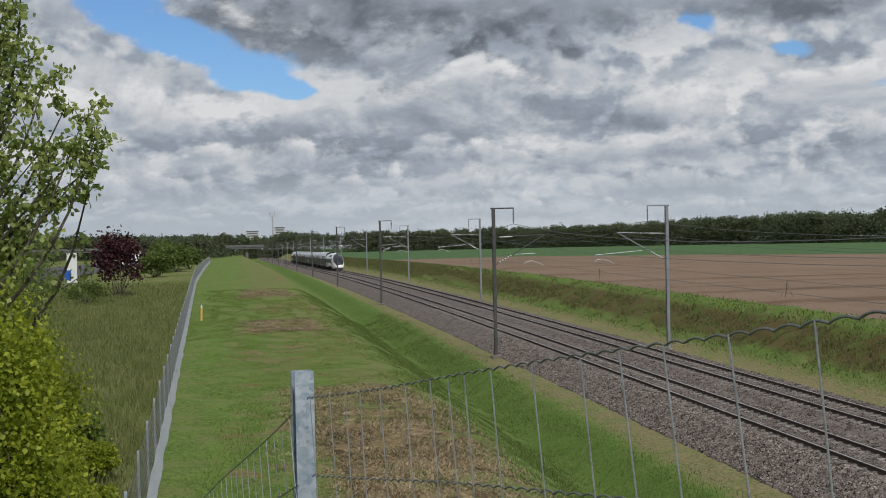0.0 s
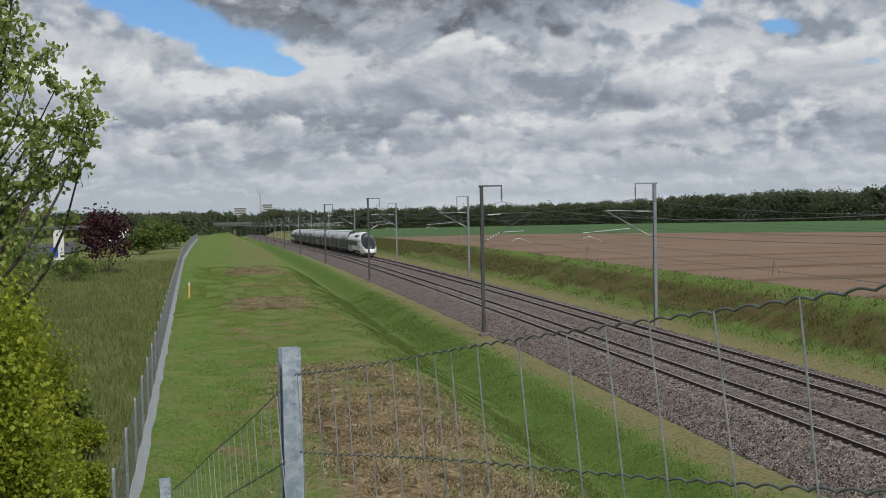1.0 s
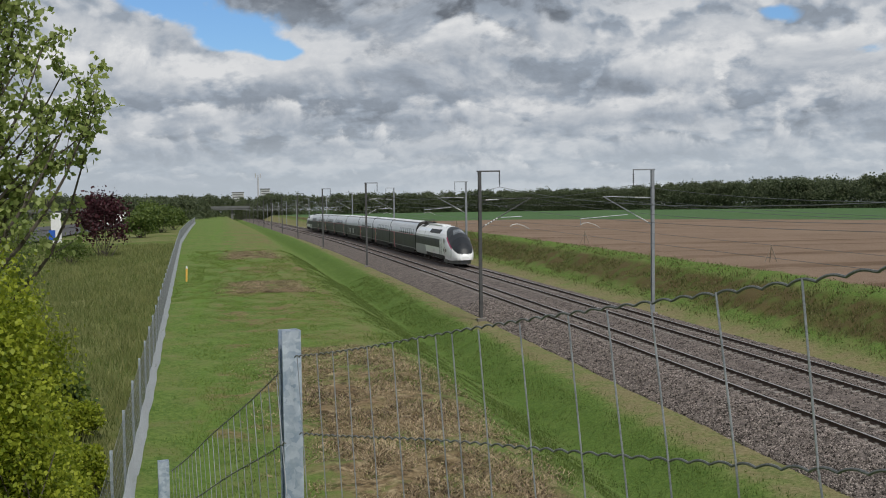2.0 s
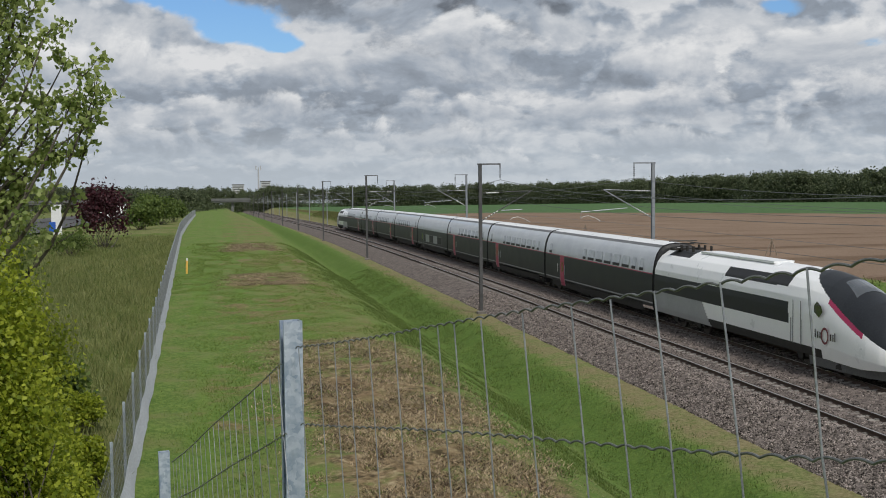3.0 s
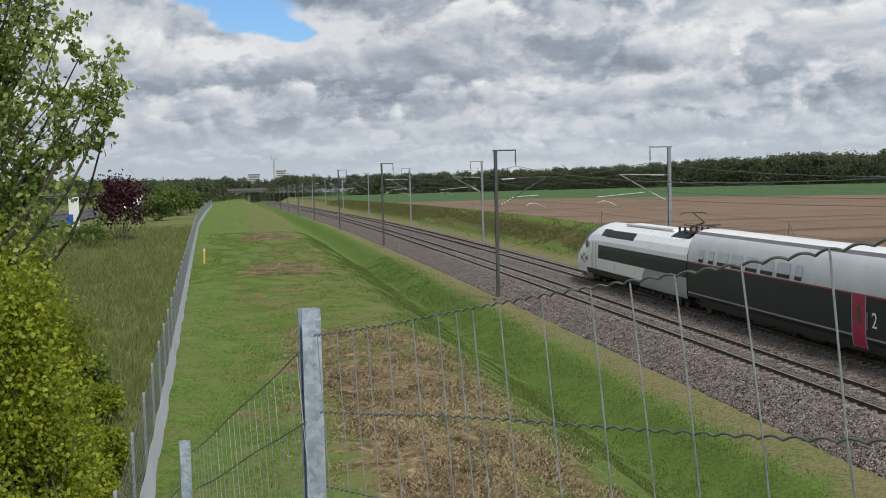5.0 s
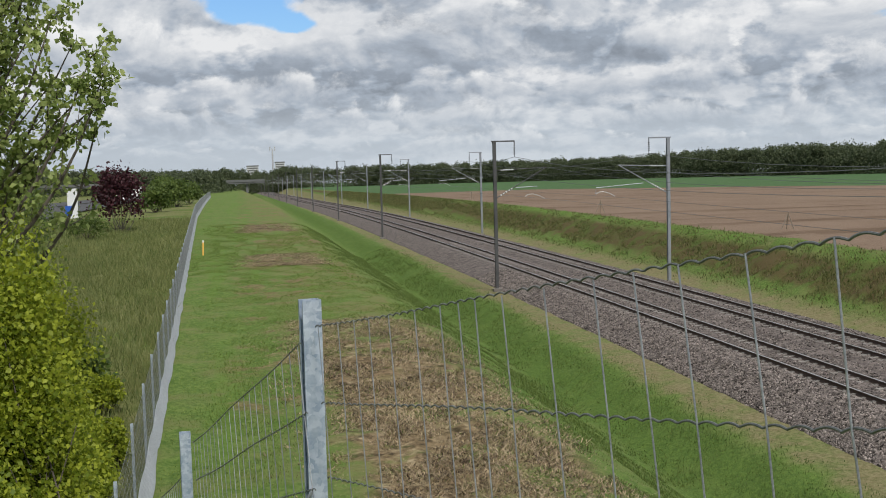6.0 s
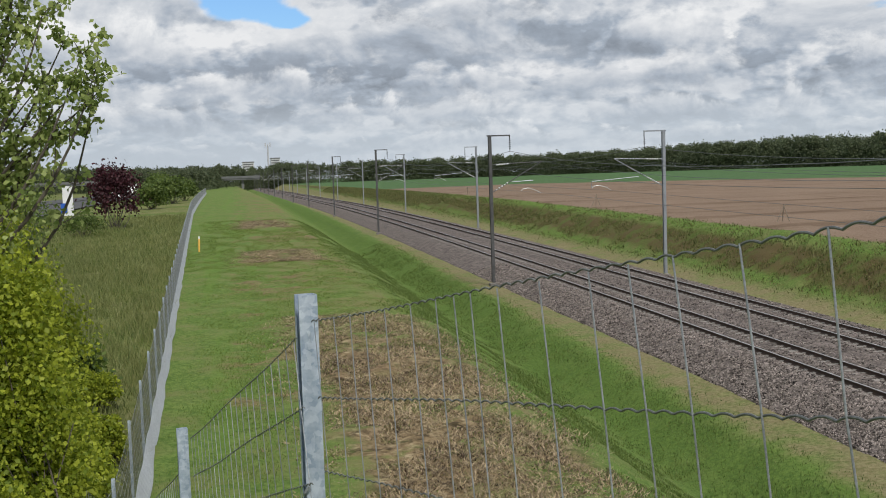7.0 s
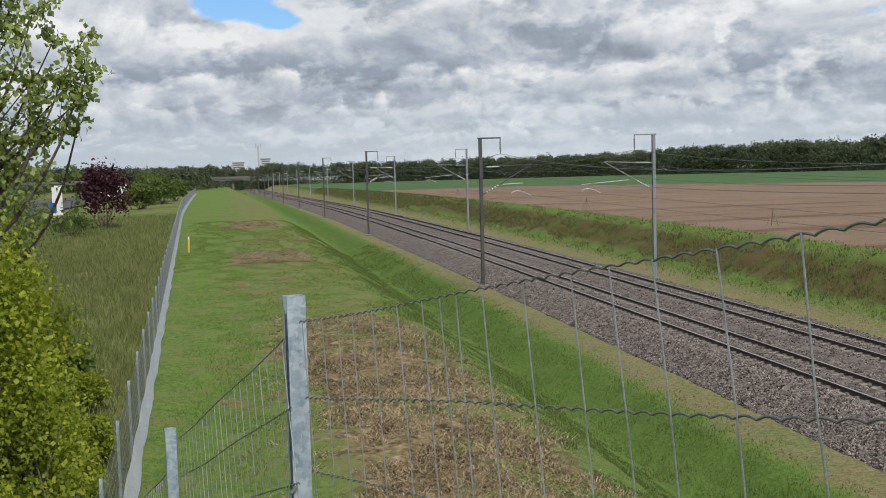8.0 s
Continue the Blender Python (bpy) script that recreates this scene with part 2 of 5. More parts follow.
        col = k.mix(k.math("MULTIPLY", earth, k.math("MULTIPLY_ADD", k.step(mid, 0.3, 0.6), 0.6, 0.3)), col, soil)
        # rough weeds on the far bank
        bank = k.math("MULTIPLY", k.step(xs, 31.0, 32.0), k.step(xs, 34.7, 33.9))
        weeds = k.mix(k.step(mid, 0.32, 0.55), (0.085, 0.125, 0.028), (0.095, 0.066, 0.032))
        weeds = k.mix(k.step(fin, 0.55, 0.8), weeds, (0.06, 0.06, 0.025))
        col = k.mix(k.math("MULTIPLY", bank, 0.9), col, weeds)
        # ploughed field with drill marks, and young crop beyond
        rows_ = k.noise(k.vmath("MULTIPLY", p, (0.012, 0.35, 1.0)), 1.0, 3.0, 0.6)
        field = k.mix(k.step(fin, 0.25, 0.75), (0.158, 0.110, 0.077), (0.240, 0.172, 0.124))
        field = k.mix(k.step(rows_, 0.54, 0.60, 0.0, 0.8), field, (0.115, 0.075, 0.047))
        field = k.mix(k.step(big, 0.4, 0.7, 0.0, 0.4), field, (0.265, 0.193, 0.14))
        crop = k.mix(k.step(mid, 0.3, 0.7), (0.055, 0.108, 0.042), (0.085, 0.148, 0.058))
        edge = k.math("ADD", k.math("SUBTRACT", y, 285.0), k.math("MULTIPLY", k.math("MAXIMUM", k.math("SUBTRACT", x, 72.0), 0.0), 2.1))
        land = k.mix(k.step(edge, -2.0, 2.0), field, crop)
        col = k.mix(k.step(xs, 35.7, 36.2), col, land)
        # tall unmown grass outside the fence
        wild = k.mix(k.step(mid, 0.3, 0.7), (0.11, 0.13, 0.040), (0.20, 0.195, 0.085))
        wild = k.mix(k.step(big, 0.45, 0.6), wild, (0.10, 0.14, 0.03))
        wild = k.mix(k.step(fin, 0.5, 0.85), wild, (0.06, 0.09, 0.02))
        line = k.math("MULTIPLY_ADD", y, 0.0277, x)
        col = k.mix(k.step(line, -1.32, -1.50), col, wild)
        k.put(k.b["Base Color"], col)
        k.b["Roughness"].default_value = 0.95
        k.b["Specular IOR Level"].default_value = 0.1
        bump(k, k.math("MULTIPLY_ADD", fin, 0.5, mid), 0.9, 0.12)
    return material("ground_cover", build)


M_GROUND = ground_material()
M_BALLAST = surface("ballast_bed", (0.034, 0.027, 0.024), (0.215, 0.180, 0.162), 0.9, 0, 2.6, 11.0, 0.04, 0.2)
M_STONE = surface("ballast_stone", (0.055, 0.046, 0.041), (0.285, 0.245, 0.222), 0.9, 0, 3.0, 30.0, 0, 0.2, vary=0.9)
M_RAIL = surface("rusty_rail", (0.040, 0.025, 0.018), (0.080, 0.050, 0.035), 0.85, 0.0, 4.0, 40.0, 0.002)
M_RAILTOP = surface("polished_rail", (0.55, 0.53, 0.51), (0.66, 0.64, 0.62), 0.3, 0.9, 4.0, 40.0)
M_SLEEPER = surface("concrete_sleeper", (0.16, 0.145, 0.13), (0.27, 0.245, 0.22), 0.9, 0, 3.0, 50.0, 0.004, vary=0.15)
M_MAST = surface("weathered_steel", (0.060, 0.060, 0.062), (0.115, 0.115, 0.118), 0.65, 0.3, 1.5, 30.0)
M_MASTGREY = surface("galvanised_mast", (0.24, 0.26, 0.29), (0.34, 0.36, 0.39), 0.5, 0.4, 1.5, 30.0)
M_APRON = surface("bright_zinc_mesh", (0.40, 0.43, 0.47), (0.54, 0.57, 0.61), 0.5, 0.3, 9.0, 90.0)


def galvanised():
    """Hot-dip zinc with its crystal spangle."""
    def build(k):
        p = where(k)
        v = k.n("ShaderNodeTexVoronoi")
        k.put(v.inputs["Vector"], k.vmath("ADD", p, k.vmath("MULTIPLY", k.n_col(p, 30.0), (0.03, 0.03, 0.05))))
        v.inputs["Scale"].default_value = 55.0
        cell = k.split(v.outputs["Color"])[0]
        n1, n2 = k.noise(p, 14.0, 5.0), k.noise(p, 90.0, 3.0)
        f = k.math("ADD", k.math("MULTIPLY", cell, 0.28), k.math("ADD", k.math("MULTIPLY", n1, 0.75), k.math("MULTIPLY", n2, 0.2)))
        k.put(k.b["Base Color"], k.mix(k.step(f, 0.3, 0.9), (0.24, 0.31, 0.42), (0.54, 0.60, 0.68)))
        k.put(k.b["Roughness"], k.math("MULTIPLY_ADD", cell, 0.2, 0.38))
        k.b["Metallic"].default_value = 0.3
    return material("galvanised_post", build)


M_GALV = galvanised()
M_WIRE = surface("galvanised_wire", (0.25, 0.265, 0.28), (0.42, 0.44, 0.46), 0.45, 0.6, 20.0, 200.0)
M_WIREDARK = surface("dull_wire", (0.12, 0.125, 0.12), (0.22, 0.23, 0.22), 0.5, 0.6, 20.0, 200.0)
M_CABLE = surface("copper_cable", (0.10, 0.11, 0.11), (0.16, 0.17, 0.17), 0.6, 0.4, 1.0, 10.0)
M_INSUL = surface("white_insulator", (0.42, 0.44, 0.43), (0.56, 0.57, 0.55), 0.25, 0, 6.0, 60.0)


# ---- mesh helpers ----
def bm_new():
    return bmesh.new()


def box(bm, x0, x1, y0, y1, z0, z1, m=None):
    vs = [bm.verts.new(Vector(c) if m is None else m @ Vector(c)) for c in
          ((x0, y0, z0), (x1, y0, z0), (x1, y1, z0), (x0, y1, z0), (x0, y0, z1), (x1, y0, z1), (x1, y1, z1), (x0, y1, z1))]
    for f in ((3, 2, 1, 0), (4, 5, 6, 7), (0, 1, 5, 4), (1, 2, 6, 5), (2, 3, 7, 6), (3, 0, 4, 7)):
        bm.faces.new([vs[i] for i in f])
    return vs


def tube(bm, pts, r, n=6, r_end=None):
    """A round bar along points, tapering from r to r_end."""
    pts = [Vector(p) for p in pts]
    rings = []
    for i, p in enumerate(pts):
        d = (pts[min(i + 1, len(pts) - 1)] - pts[max(i - 1, 0)]).normalized()
        s = d.cross(Vector((0, 0, 1)) if abs(d.z) < 0.95 else Vector((1, 0, 0))).normalized()
        u = s.cross(d)
        rr = r if r_end is None else r + (r_end - r) * i / (len(pts) - 1)
        rings.append([bm.verts.new(p + (s * math.cos(2 * math.pi * j / n) + u * math.sin(2 * math.pi * j / n)) * rr) for j in range(n)])
    for a, b in zip(rings, rings[1:]):
        for j in range(n):
            bm.faces.new((a[j], a[(j + 1) % n], b[(j + 1) % n], b[j]))
    bm.faces.new(rings[0][::-1])
    bm.faces.new(rings[-1])


def loft(bm, sections, caps=True):
    """Skin through closed sections of equal count."""
    rings = [[bm.verts.new(p) for p in s] for s in sections]
    n = len(rings[0])
    for a, b in zip(rings, rings[1:]):
        for j in range(n):
            bm.faces.new((a[j], a[(j + 1) % n], b[(j + 1) % n], b[j]))
    if caps:
        bm.faces.new(rings[0][::-1])
        bm.faces.new(rings[-1])
    return rings


def finish(name, bm, mats, smooth=False, sharp=35):
    me = bpy.data.meshes.new(name)
    bmesh.ops.recalc_face_normals(bm, faces=bm.faces)
    bm.to_mesh(me)
    bm.free()
    for m in (mats if isinstance(mats, (list, tuple)) else [mats]):
        me.materials.append(m)
    if smooth:
        me.shade_smooth()
        me.set_sharp_from_angle(angle=radians(sharp))
    return me


def part(name, bm, mat, parent=None, label="", smooth=False, at=None):
    ob = new(name, finish(name, bm, mat, smooth))
    ob.parent = parent
    if at is not None:
        ob.matrix_basis = at
    return tagged(ob, label)


def share(name, me, parent, m):
    ob = new(name, me)
    ob.parent = parent
    ob.matrix_basis = m
    return ob


def thing(name, label, category, group="", kind="", at=None):
    ob = new(name)
    ob.empty_display_size = 0.3
    if at is not None:
        ob.matrix_basis = at
    return tagged(ob, label, category, group, kind)


def fast_mesh(name, verts, faces, mats, mat_index=None):
    """A mesh from arrays; faces all of one size."""
    me = bpy.data.meshes.new(name)
    nv, nf, k = len(verts), len(faces), faces.shape[1]
    me.vertices.add(nv)
    me.vertices.foreach_set("co", np.asarray(verts, np.float32).ravel())
    me.loops.add(nf * k)
    me.loops.foreach_set("vertex_index", np.asarray(faces, np.int32).ravel())
    me.polygons.add(nf)
    me.polygons.foreach_set("loop_start", np.arange(0, nf * k, k, dtype=np.int32))
    me.polygons.foreach_set("loop_total", np.full(nf, k, np.int32))
    for m in (mats if isinstance(mats, (list, tuple)) else [mats]):
        me.materials.append(m)
    if mat_index is not None:
        me.polygons.foreach_set("material_index", np.asarray(mat_index, np.int32))
    me.update(calc_edges=True)
    me.validate()
    return me


# ---- the land ----
PROFILE = [(-1200, 1.5), (-60, 1.6), (-24, 1.8), (-8, 2.05), (-2, 2.1), (4.6, 2.1), (5.8, 1.98), (6.8, 1.66), (8.2, 0.85), (10.6, -0.85),
           (11.6, -1.52), (12.3, -1.78), (13.0, -1.62), (14.4, -0.98), (15.2, -0.82), (16.6, -0.75), (18, -0.9), (27.5, -0.9), (29.6, -0.75), (30.6, -0.5), (35.4, 2.0), (37.5, 2.1),
           (60, 2.1), (2000, 1.5)]
_PX, _PZ = [a for a, _ in PROFILE], [b for _, b in PROFILE]


def land(x, y):
    """Height of the ground; arrays or numbers."""
    x, y = np.asarray(x, float), np.asarray(y, float)
    z = np.interp(x - track_dx(y), _PX, _PZ) + track_z(y)
    # the embankment of the bridge, on which the camera stands
    rise = np.where(y < 3.6, 3.95 + 0.19 * np.clip(3.6 - y, 0, 2.2), np.clip((13.6 - y) * 0.395, 0, 3.95))
    side = np.clip((11.5 - x) / 6.0, 0, 1)
    return z + rise * side


def make_ground():
    xs = np.concatenate([np.arange(-1500, -120, 60), np.arange(-120, -24, 6), np.arange(-24, -8, 1.0), np.arange(-8, 18, 0.35), np.arange(18, 28, 2.0),
                         np.arange(28, 40, 0.4), np.arange(40, 120, 8), np.arange(120, 2600, 60)])
    ys = np.concatenate([np.arange(-400, -30, 30), np.arange(-30, 70, 0.5), np.arange(70, 130, 1.5), np.arange(130, 300, 6), np.arange(300, 1200, 40),
                         np.arange(1200, 4600, 200)])
    X, Y = np.meshgrid(xs, ys)
    Z = land(X, Y)
    rng = np.random.default_rng(3)
    rough = rng.normal(0, 1, X.shape)
    rough = (rough + np.roll(rough, 1, 0) + np.roll(rough, 1, 1) + np.roll(rough, -1, 0) + np.roll(rough, -1, 1)) / 2.2
    amp = np.where((X > 31) & (X < 35.4), 0.10, np.where((X > 14.2) & (X < 31), 0.012, 0.035))
    Z = Z + rough * amp * (Y < 200)
    nx = len(xs)
    V = np.stack([X.ravel(), Y.ravel(), Z.ravel()], 1)
    i = (np.arange(len(ys) - 1)[:, None] * nx + np.arange(nx - 1)[None]).ravel()
    F = np.stack([i, i + 1, i + nx + 1, i + nx], 1)
    me = fast_mesh("ground", V, F, M_GROUND)
    me.shade_smooth()
    tagged(new("ground", me), "mown verge, grassy ditch, weedy bank and ploughed brown field", "ground", kind="structure")


make_ground()

LINE_Y = np.concatenate([np.arange(-400, 0, 10.0), np.arange(0, 300, 6.0), np.arange(300, 1500, 30.0)])


def along(section, ys, x0, mat_index=None):
    """Sweeps an open section of (x, z) along the line."""
    n = len(section)
    sx, sz = np.array([a for a, _ in section]), np.array([b for _, b in section])
    V = np.stack([x0 + sx[None] + track_dx(ys)[:, None], np.repeat(ys[:, None], n, 1), sz[None] + track_z(ys)[:, None]], 2).reshape(-1, 3)
    i = (np.arange(len(ys) - 1)[:, None] * n + np.arange(n - 1)[None]).ravel()
    F = np.stack([i, i + 1, i + n + 1, i + n], 1)
    return V, F


def make_ballast():
    sec = [(-3.75, -0.95), (-3.55, -0.72), (-1.95, -0.20), (-1.5, -0.17), (1.5, -0.17), (2.17, -0.30), (2.85, -0.17), (5.85, -0.17), (6.4, -0.20), (7.9, -0.72), (8.2, -0.95)]
    fine = []
    for (a, b), (c, d) in zip(sec, sec[1:]):
        m = max(1, int(round(math.hypot(c - a, d - b) / 0.25)))
        fine += [(a + (c - a) * t / m, b + (d - b) * t / m) for t in range(m)]
    fine.append(sec[-1])
    ys = np.concatenate([np.arange(-400, 15, 10.0), np.arange(15, 110, 0.3), np.arange(110, 300, 4.0), np.arange(300, 1500, 30.0)])
    V, F = along(fine, ys, CX)
    rng = np.random.default_rng(8)
    V[:, 2] += rng.normal(0, 0.018, len(V)) * (V[:, 1] < 110)
    me = fast_mesh("ballast", V, F, M_BALLAST)
    tagged(new("ballast", me), "bed of grey and brown crushed stone under both tracks", "ballast", kind="structure")


make_ballast()

RAIL_HALF = [(0.036, 0.0), (0.036, -0.035), (0.010, -0.050), (0.010, -0.13), (0.072, -0.155), (0.072, -0.17)]


def make_track(name, x0):
    t = thing(name, "ballasted railway track with rusty rails on concrete sleepers", "track", kind="structure")
    for s in (-0.7535, 0.7535):
        sec = [(s - a, b) for a, b in RAIL_HALF[::-1]] + [(s + a, b) for a, b in RAIL_HALF]
        V, F = along(sec, LINE_Y, x0)
        n = len(sec) - 1
        mi = np.tile(np.array([1 if j == 5 else 0 for j in range(n)]), len(LINE_Y) - 1)
        ob = new("rail", fast_mesh("rail", V, F, [M_RAIL, M_RAILTOP], mi))
        ob.parent = t
    return t


track_near = make_track("track_1", CX)
track_far = make_track("track_2", CX + GAP)

# ---- masts ----
def mast_mesh_parts(t, side, mat):
    """A catenary mast at the origin, arm towards +x (side 1) or -x (side -1)."""
    h, s = 9.45, side
    bm = bm_new()
    box(bm, -0.10, 0.10, -0.11, -0.085, 0, h)
    box(bm, -0.10, 0.10, 0.085, 0.11, 0, h)
    box(bm, -0.012, 0.012, -0.085, 0.085, 0, h)
    part("column", bm, mat, t)
    bm = bm_new()
    box(bm, -0.26, 0.26, -0.26, 0.26, -0.75, -0.06)
    part("footing", bm, M_SLEEPER, t, "grey concrete footing")
    bm = bm_new()
    box(bm, min(-0.18 * s, 1.36 * s), max(-0.18 * s, 1.36 * s), -0.05, 0.05, h, h + 0.09)
    box(bm, min(1.30 * s, 1.36 * s), max(1.30 * s, 1.36 * s), -0.03, 0.03, h - 0.22, h)
    part("top_arm", bm, mat, t)
    bm = bm_new()
    for i in range(5):
        z = h - 0.25 - 0.13 * i
        tube(bm, [(1.33 * s, 0, z), (1.33 * s, 0, z - 0.05)], 0.085, 8, 0.05)
    tube(bm, [(1.33 * s, 0, h - 0.2), (1.33 * s, 0, h - 0.98)], 0.02, 6)
    part("insulator_string", bm, M_MAST, t, "dark hanging insulators")
    bm = bm_new()
    tube(bm, [(0.1 * s, 0, 5.85), (3.45 * s, 0, 7.75)], 0.035, 6)
    tube(bm, [(0.1 * s, 0, 7.62), (3.45 * s, 0, 7.75)], 0.025, 6)
    part("cantilever", bm, mat, t)
    for a, b in (((0.35, 6.0), (1.25, 6.5)), ((0.4, 7.63), (1.25, 7.66))):
        bm = bm_new()
        tube(bm, [(a[0] * s, 0, a[1]), (b[0] * s, 0, b[1])], 0.028, 6)
        for i in range(5):
            f0, f1 = i / 5, (i + 0.45) / 5
            p0 = Vector(((a[0] + (b[0] - a[0]) * f0) * s, 0, a[1] + (b[1] - a[1]) * f0))
            p1 = Vector(((a[0] + (b[0] - a[0]) * f1) * s, 0, a[1] + (b[1] - a[1]) * f1))
            tube(bm, [p0, p1], 0.060, 8, 0.035)
        part("insulator", bm, M_INSUL, t, "white ribbed insulators")
    bm = bm_new()
    if s > 0:
        tube(bm, [(1.4, 0, 6.48), (2.8, 0, 6.53)], 0.028, 6)
    else:
        tube(bm, [(-1.75, 0, 6.52), (-5.0, 0, 6.30), (-5.02, 0, 5.9)], 0.028, 6)
    part("registration_tube", bm, M_MASTGREY, t)
    bm = bm_new()
    x0, d = (2.0, 0.32) if s > 0 else (-5.0, 0.32)
    tube(bm, [(x0, 0, 5.88), (x0 + d * 0.5, 0, 6.0), (x0 + d * 1.6, 0, 6.04), (x0 + d * 3.0, 0, 5.9), (x0 + d * 4.1, 0, 5.70)], 0.020, 6)
    part("steady_arm", bm, M_INSUL, t, "pale curved steady arm")


MAST_YS = [73.2 + SPAN * i + d for i, d in zip(range(-3, 12), (0,) * 3 + (0, 1.0, -1.0) + (0,) * 9)]


def make_masts():
    kinds = []
    for side, mat, x0, lab in ((1, M_MAST, CX - 3.88, "dark weathered steel catenary mast with top arm and cantilever"),
                               (-1, M_MASTGREY, CX + GAP + 3.56, "grey galvanised catenary mast with top arm and cantilever")):
        first = None
        for y in MAST_YS:
            m = pose(x0 + float(track_dx(y)), y, float(track_z(y)) - 0.53)
            if first is None:
                first = thing("catenary_mast", lab, "mast", "masts along the line", at=m)
                mast_mesh_parts(first, side, mat)
            else:
                copy_thing(first, m)


make_masts()


def make_wires():
    """Overhead wires: contact, carrier and feeder, each hung from mast to mast."""
    for x0, name, z, sag, r in ((CX + 0.0, "contact_wire", 5.12, 0.05, 0.009), (CX + GAP, "contact_wire", 5.12, 0.05, 0.009),
                                (CX - 0.35, "carrier_wire", 7.2, 0.75, 0.009), (CX + GAP + 0.05, "carrier_wire", 7.2, 0.75, 0.009),
                                (CX - 2.55, "feeder_cable", 7.94, 0.9, 0.014), (CX + GAP + 2.23, "feeder_cable", 7.94, 0.9, 0.014),
                                (CX + GAP + 3.4, "earth_cable", 6.9, 0.5, 0.009), (CX - 3.7, "earth_cable", 6.9, 0.5, 0.009)):
        bm = bm_new()
        pts = []
        for a, b in zip(MAST_YS, MAST_YS[1:]):
            for i in range(10):
                f = i / 10
                y = a + (b - a) * f
                pts.append((x0 + float(track_dx(y)), y, float(track_z(a) * (1 - f) + track_z(b) * f) + z - sag * 4 * f * (1 - f)))
        tube(bm, pts, r, 4)
        tagged(part(name, bm, M_CABLE), "thin dark overhead line wire", "cable", "overhead wires")


make_wires()

# ---- the train ----
M_CHARCOAL = surface("charcoal_paint", (0.014, 0.016, 0.020), (0.025, 0.028, 0.033), 0.45, 0, 0.6, 14.0, spec=0.3, coat=0.0)
M_SILVER = surface("silver_white_paint", (0.50, 0.52, 0.56), (0.64, 0.66, 0.69), 0.34, 0.1, 0.7, 16.0, coat=0.3)
M_WHITE = surface("white_paint", (0.84, 0.85, 0.86), (0.90, 0.90, 0.90), 0.3, 0, 0.7, 16.0, coat=0.3)
M_LIGHTGREY = surface("light_grey_paint", (0.27, 0.28, 0.29), (0.36, 0.37, 0.38), 0.4, 0, 0.8, 20.0)
M_SHOULDER = surface("grey_roof_shoulder", (0.085, 0.088, 0.092), (0.15, 0.153, 0.157), 0.5, 0, 0.9, 18.0)
M_SURROUND = surface("silver_window_frame", (0.36, 0.38, 0.41), (0.47, 0.49, 0.52), 0.4, 0, 0.8, 20.0)
M_RED = surface("magenta_red_paint", (0.34, 0.010, 0.072), (0.44, 0.014, 0.095), 0.35, 0, 0.8, 20.0)
M_SKIRT = surface("dirty_underframe", (0.012, 0.011, 0.010), (0.035, 0.031, 0.028), 0.8, 0, 2.0, 30.0)
M_BELLOWS = surface("black_rubber", (0.008, 0.008, 0.009), (0.018, 0.018, 0.019), 0.6, 0, 3.0, 40.0)
M_GLASS = surface("tinted_train_glass", (0.010, 0.012, 0.014), (0.016, 0.018, 0.02), 0.12, 0, 1.0, 20.0, spec=0.9, coat=1.0)
# the sky's reflection in the glass, painted as a pale base colour
M_GLASS_SKY = surface("sky_toned_pane", (0.42, 0.44, 0.47), (0.56, 0.58, 0.60), 0.2, 0, 1.0, 20.0, spec=0.5, coat=0.2)
M_SCREEN = surface("windscreen_glass", (0.03, 0.035, 0.04), (0.05, 0.056, 0.06), 0.1, 0, 1.0, 20.0, spec=1.0, coat=1.0)
M_WHEEL = surface("wheel_steel", (0.05, 0.043, 0.038), (0.12, 0.105, 0.095), 0.6, 0.6, 4.0, 40.0)
M_LAMP = surface("headlamp_glass", (0.65, 0.67, 0.68), (0.78, 0.8, 0.8), 0.1, 0, 3.0, 30.0)
M_LOGO = surface("dark_red_lettering", (0.14, 0.012, 0.03), (0.19, 0.018, 0.04), 0.4, 0, 3.0, 30.0)

# outline of a coach, from the skirt up: half width, height over the rail
HALF = [(1.30, 0.42), (1.40, 0.75), (1.44, 1.10), (1.45, 1.60), (1.45, 2.50), (1.43, 2.80), (1.35, 3.30), (1.21, 3.72), (1.03, 4.02), (0.80, 4.19), (0.45, 4.29), (0.0, 4.32)]
_HZ, _HX = [b for _, b in HALF], [a for a, _ in HALF]


def half_at(z):
    return float(np.interp(z, _HZ, _HX))


def band(name, z0, z1, y0, y1, mat, parent, label="", out=0.0):
    """A strip of the shell between two heights, on both sides; up to the roof's ridge it closes over the top."""
    zs = [z0] + [z for z in _HZ if z0 + 0.01 < z < z1 - 0.01] + [z1]
    side = [(half_at(z) + out, z) for z in zs]
    bm = bm_new()
    runs = [side + [(-a, b) for a, b in side[::-1][1:]]] if z1 >= 4.32 else [side, [(-a, b) for a, b in side]]
    ny = 6
    for run in runs:
        rows_ = [[bm.verts.new((a, y0 + (y1 - y0) * i / ny, b)) for a, b in run] for i in range(ny + 1)]
        for r, s in zip(rows_, rows_[1:]):
            for j in range(len(run) - 1):
                bm.faces.new((r[j], r[j + 1], s[j + 1], s[j]))
    return part(name, bm, mat, parent, label, smooth=True)


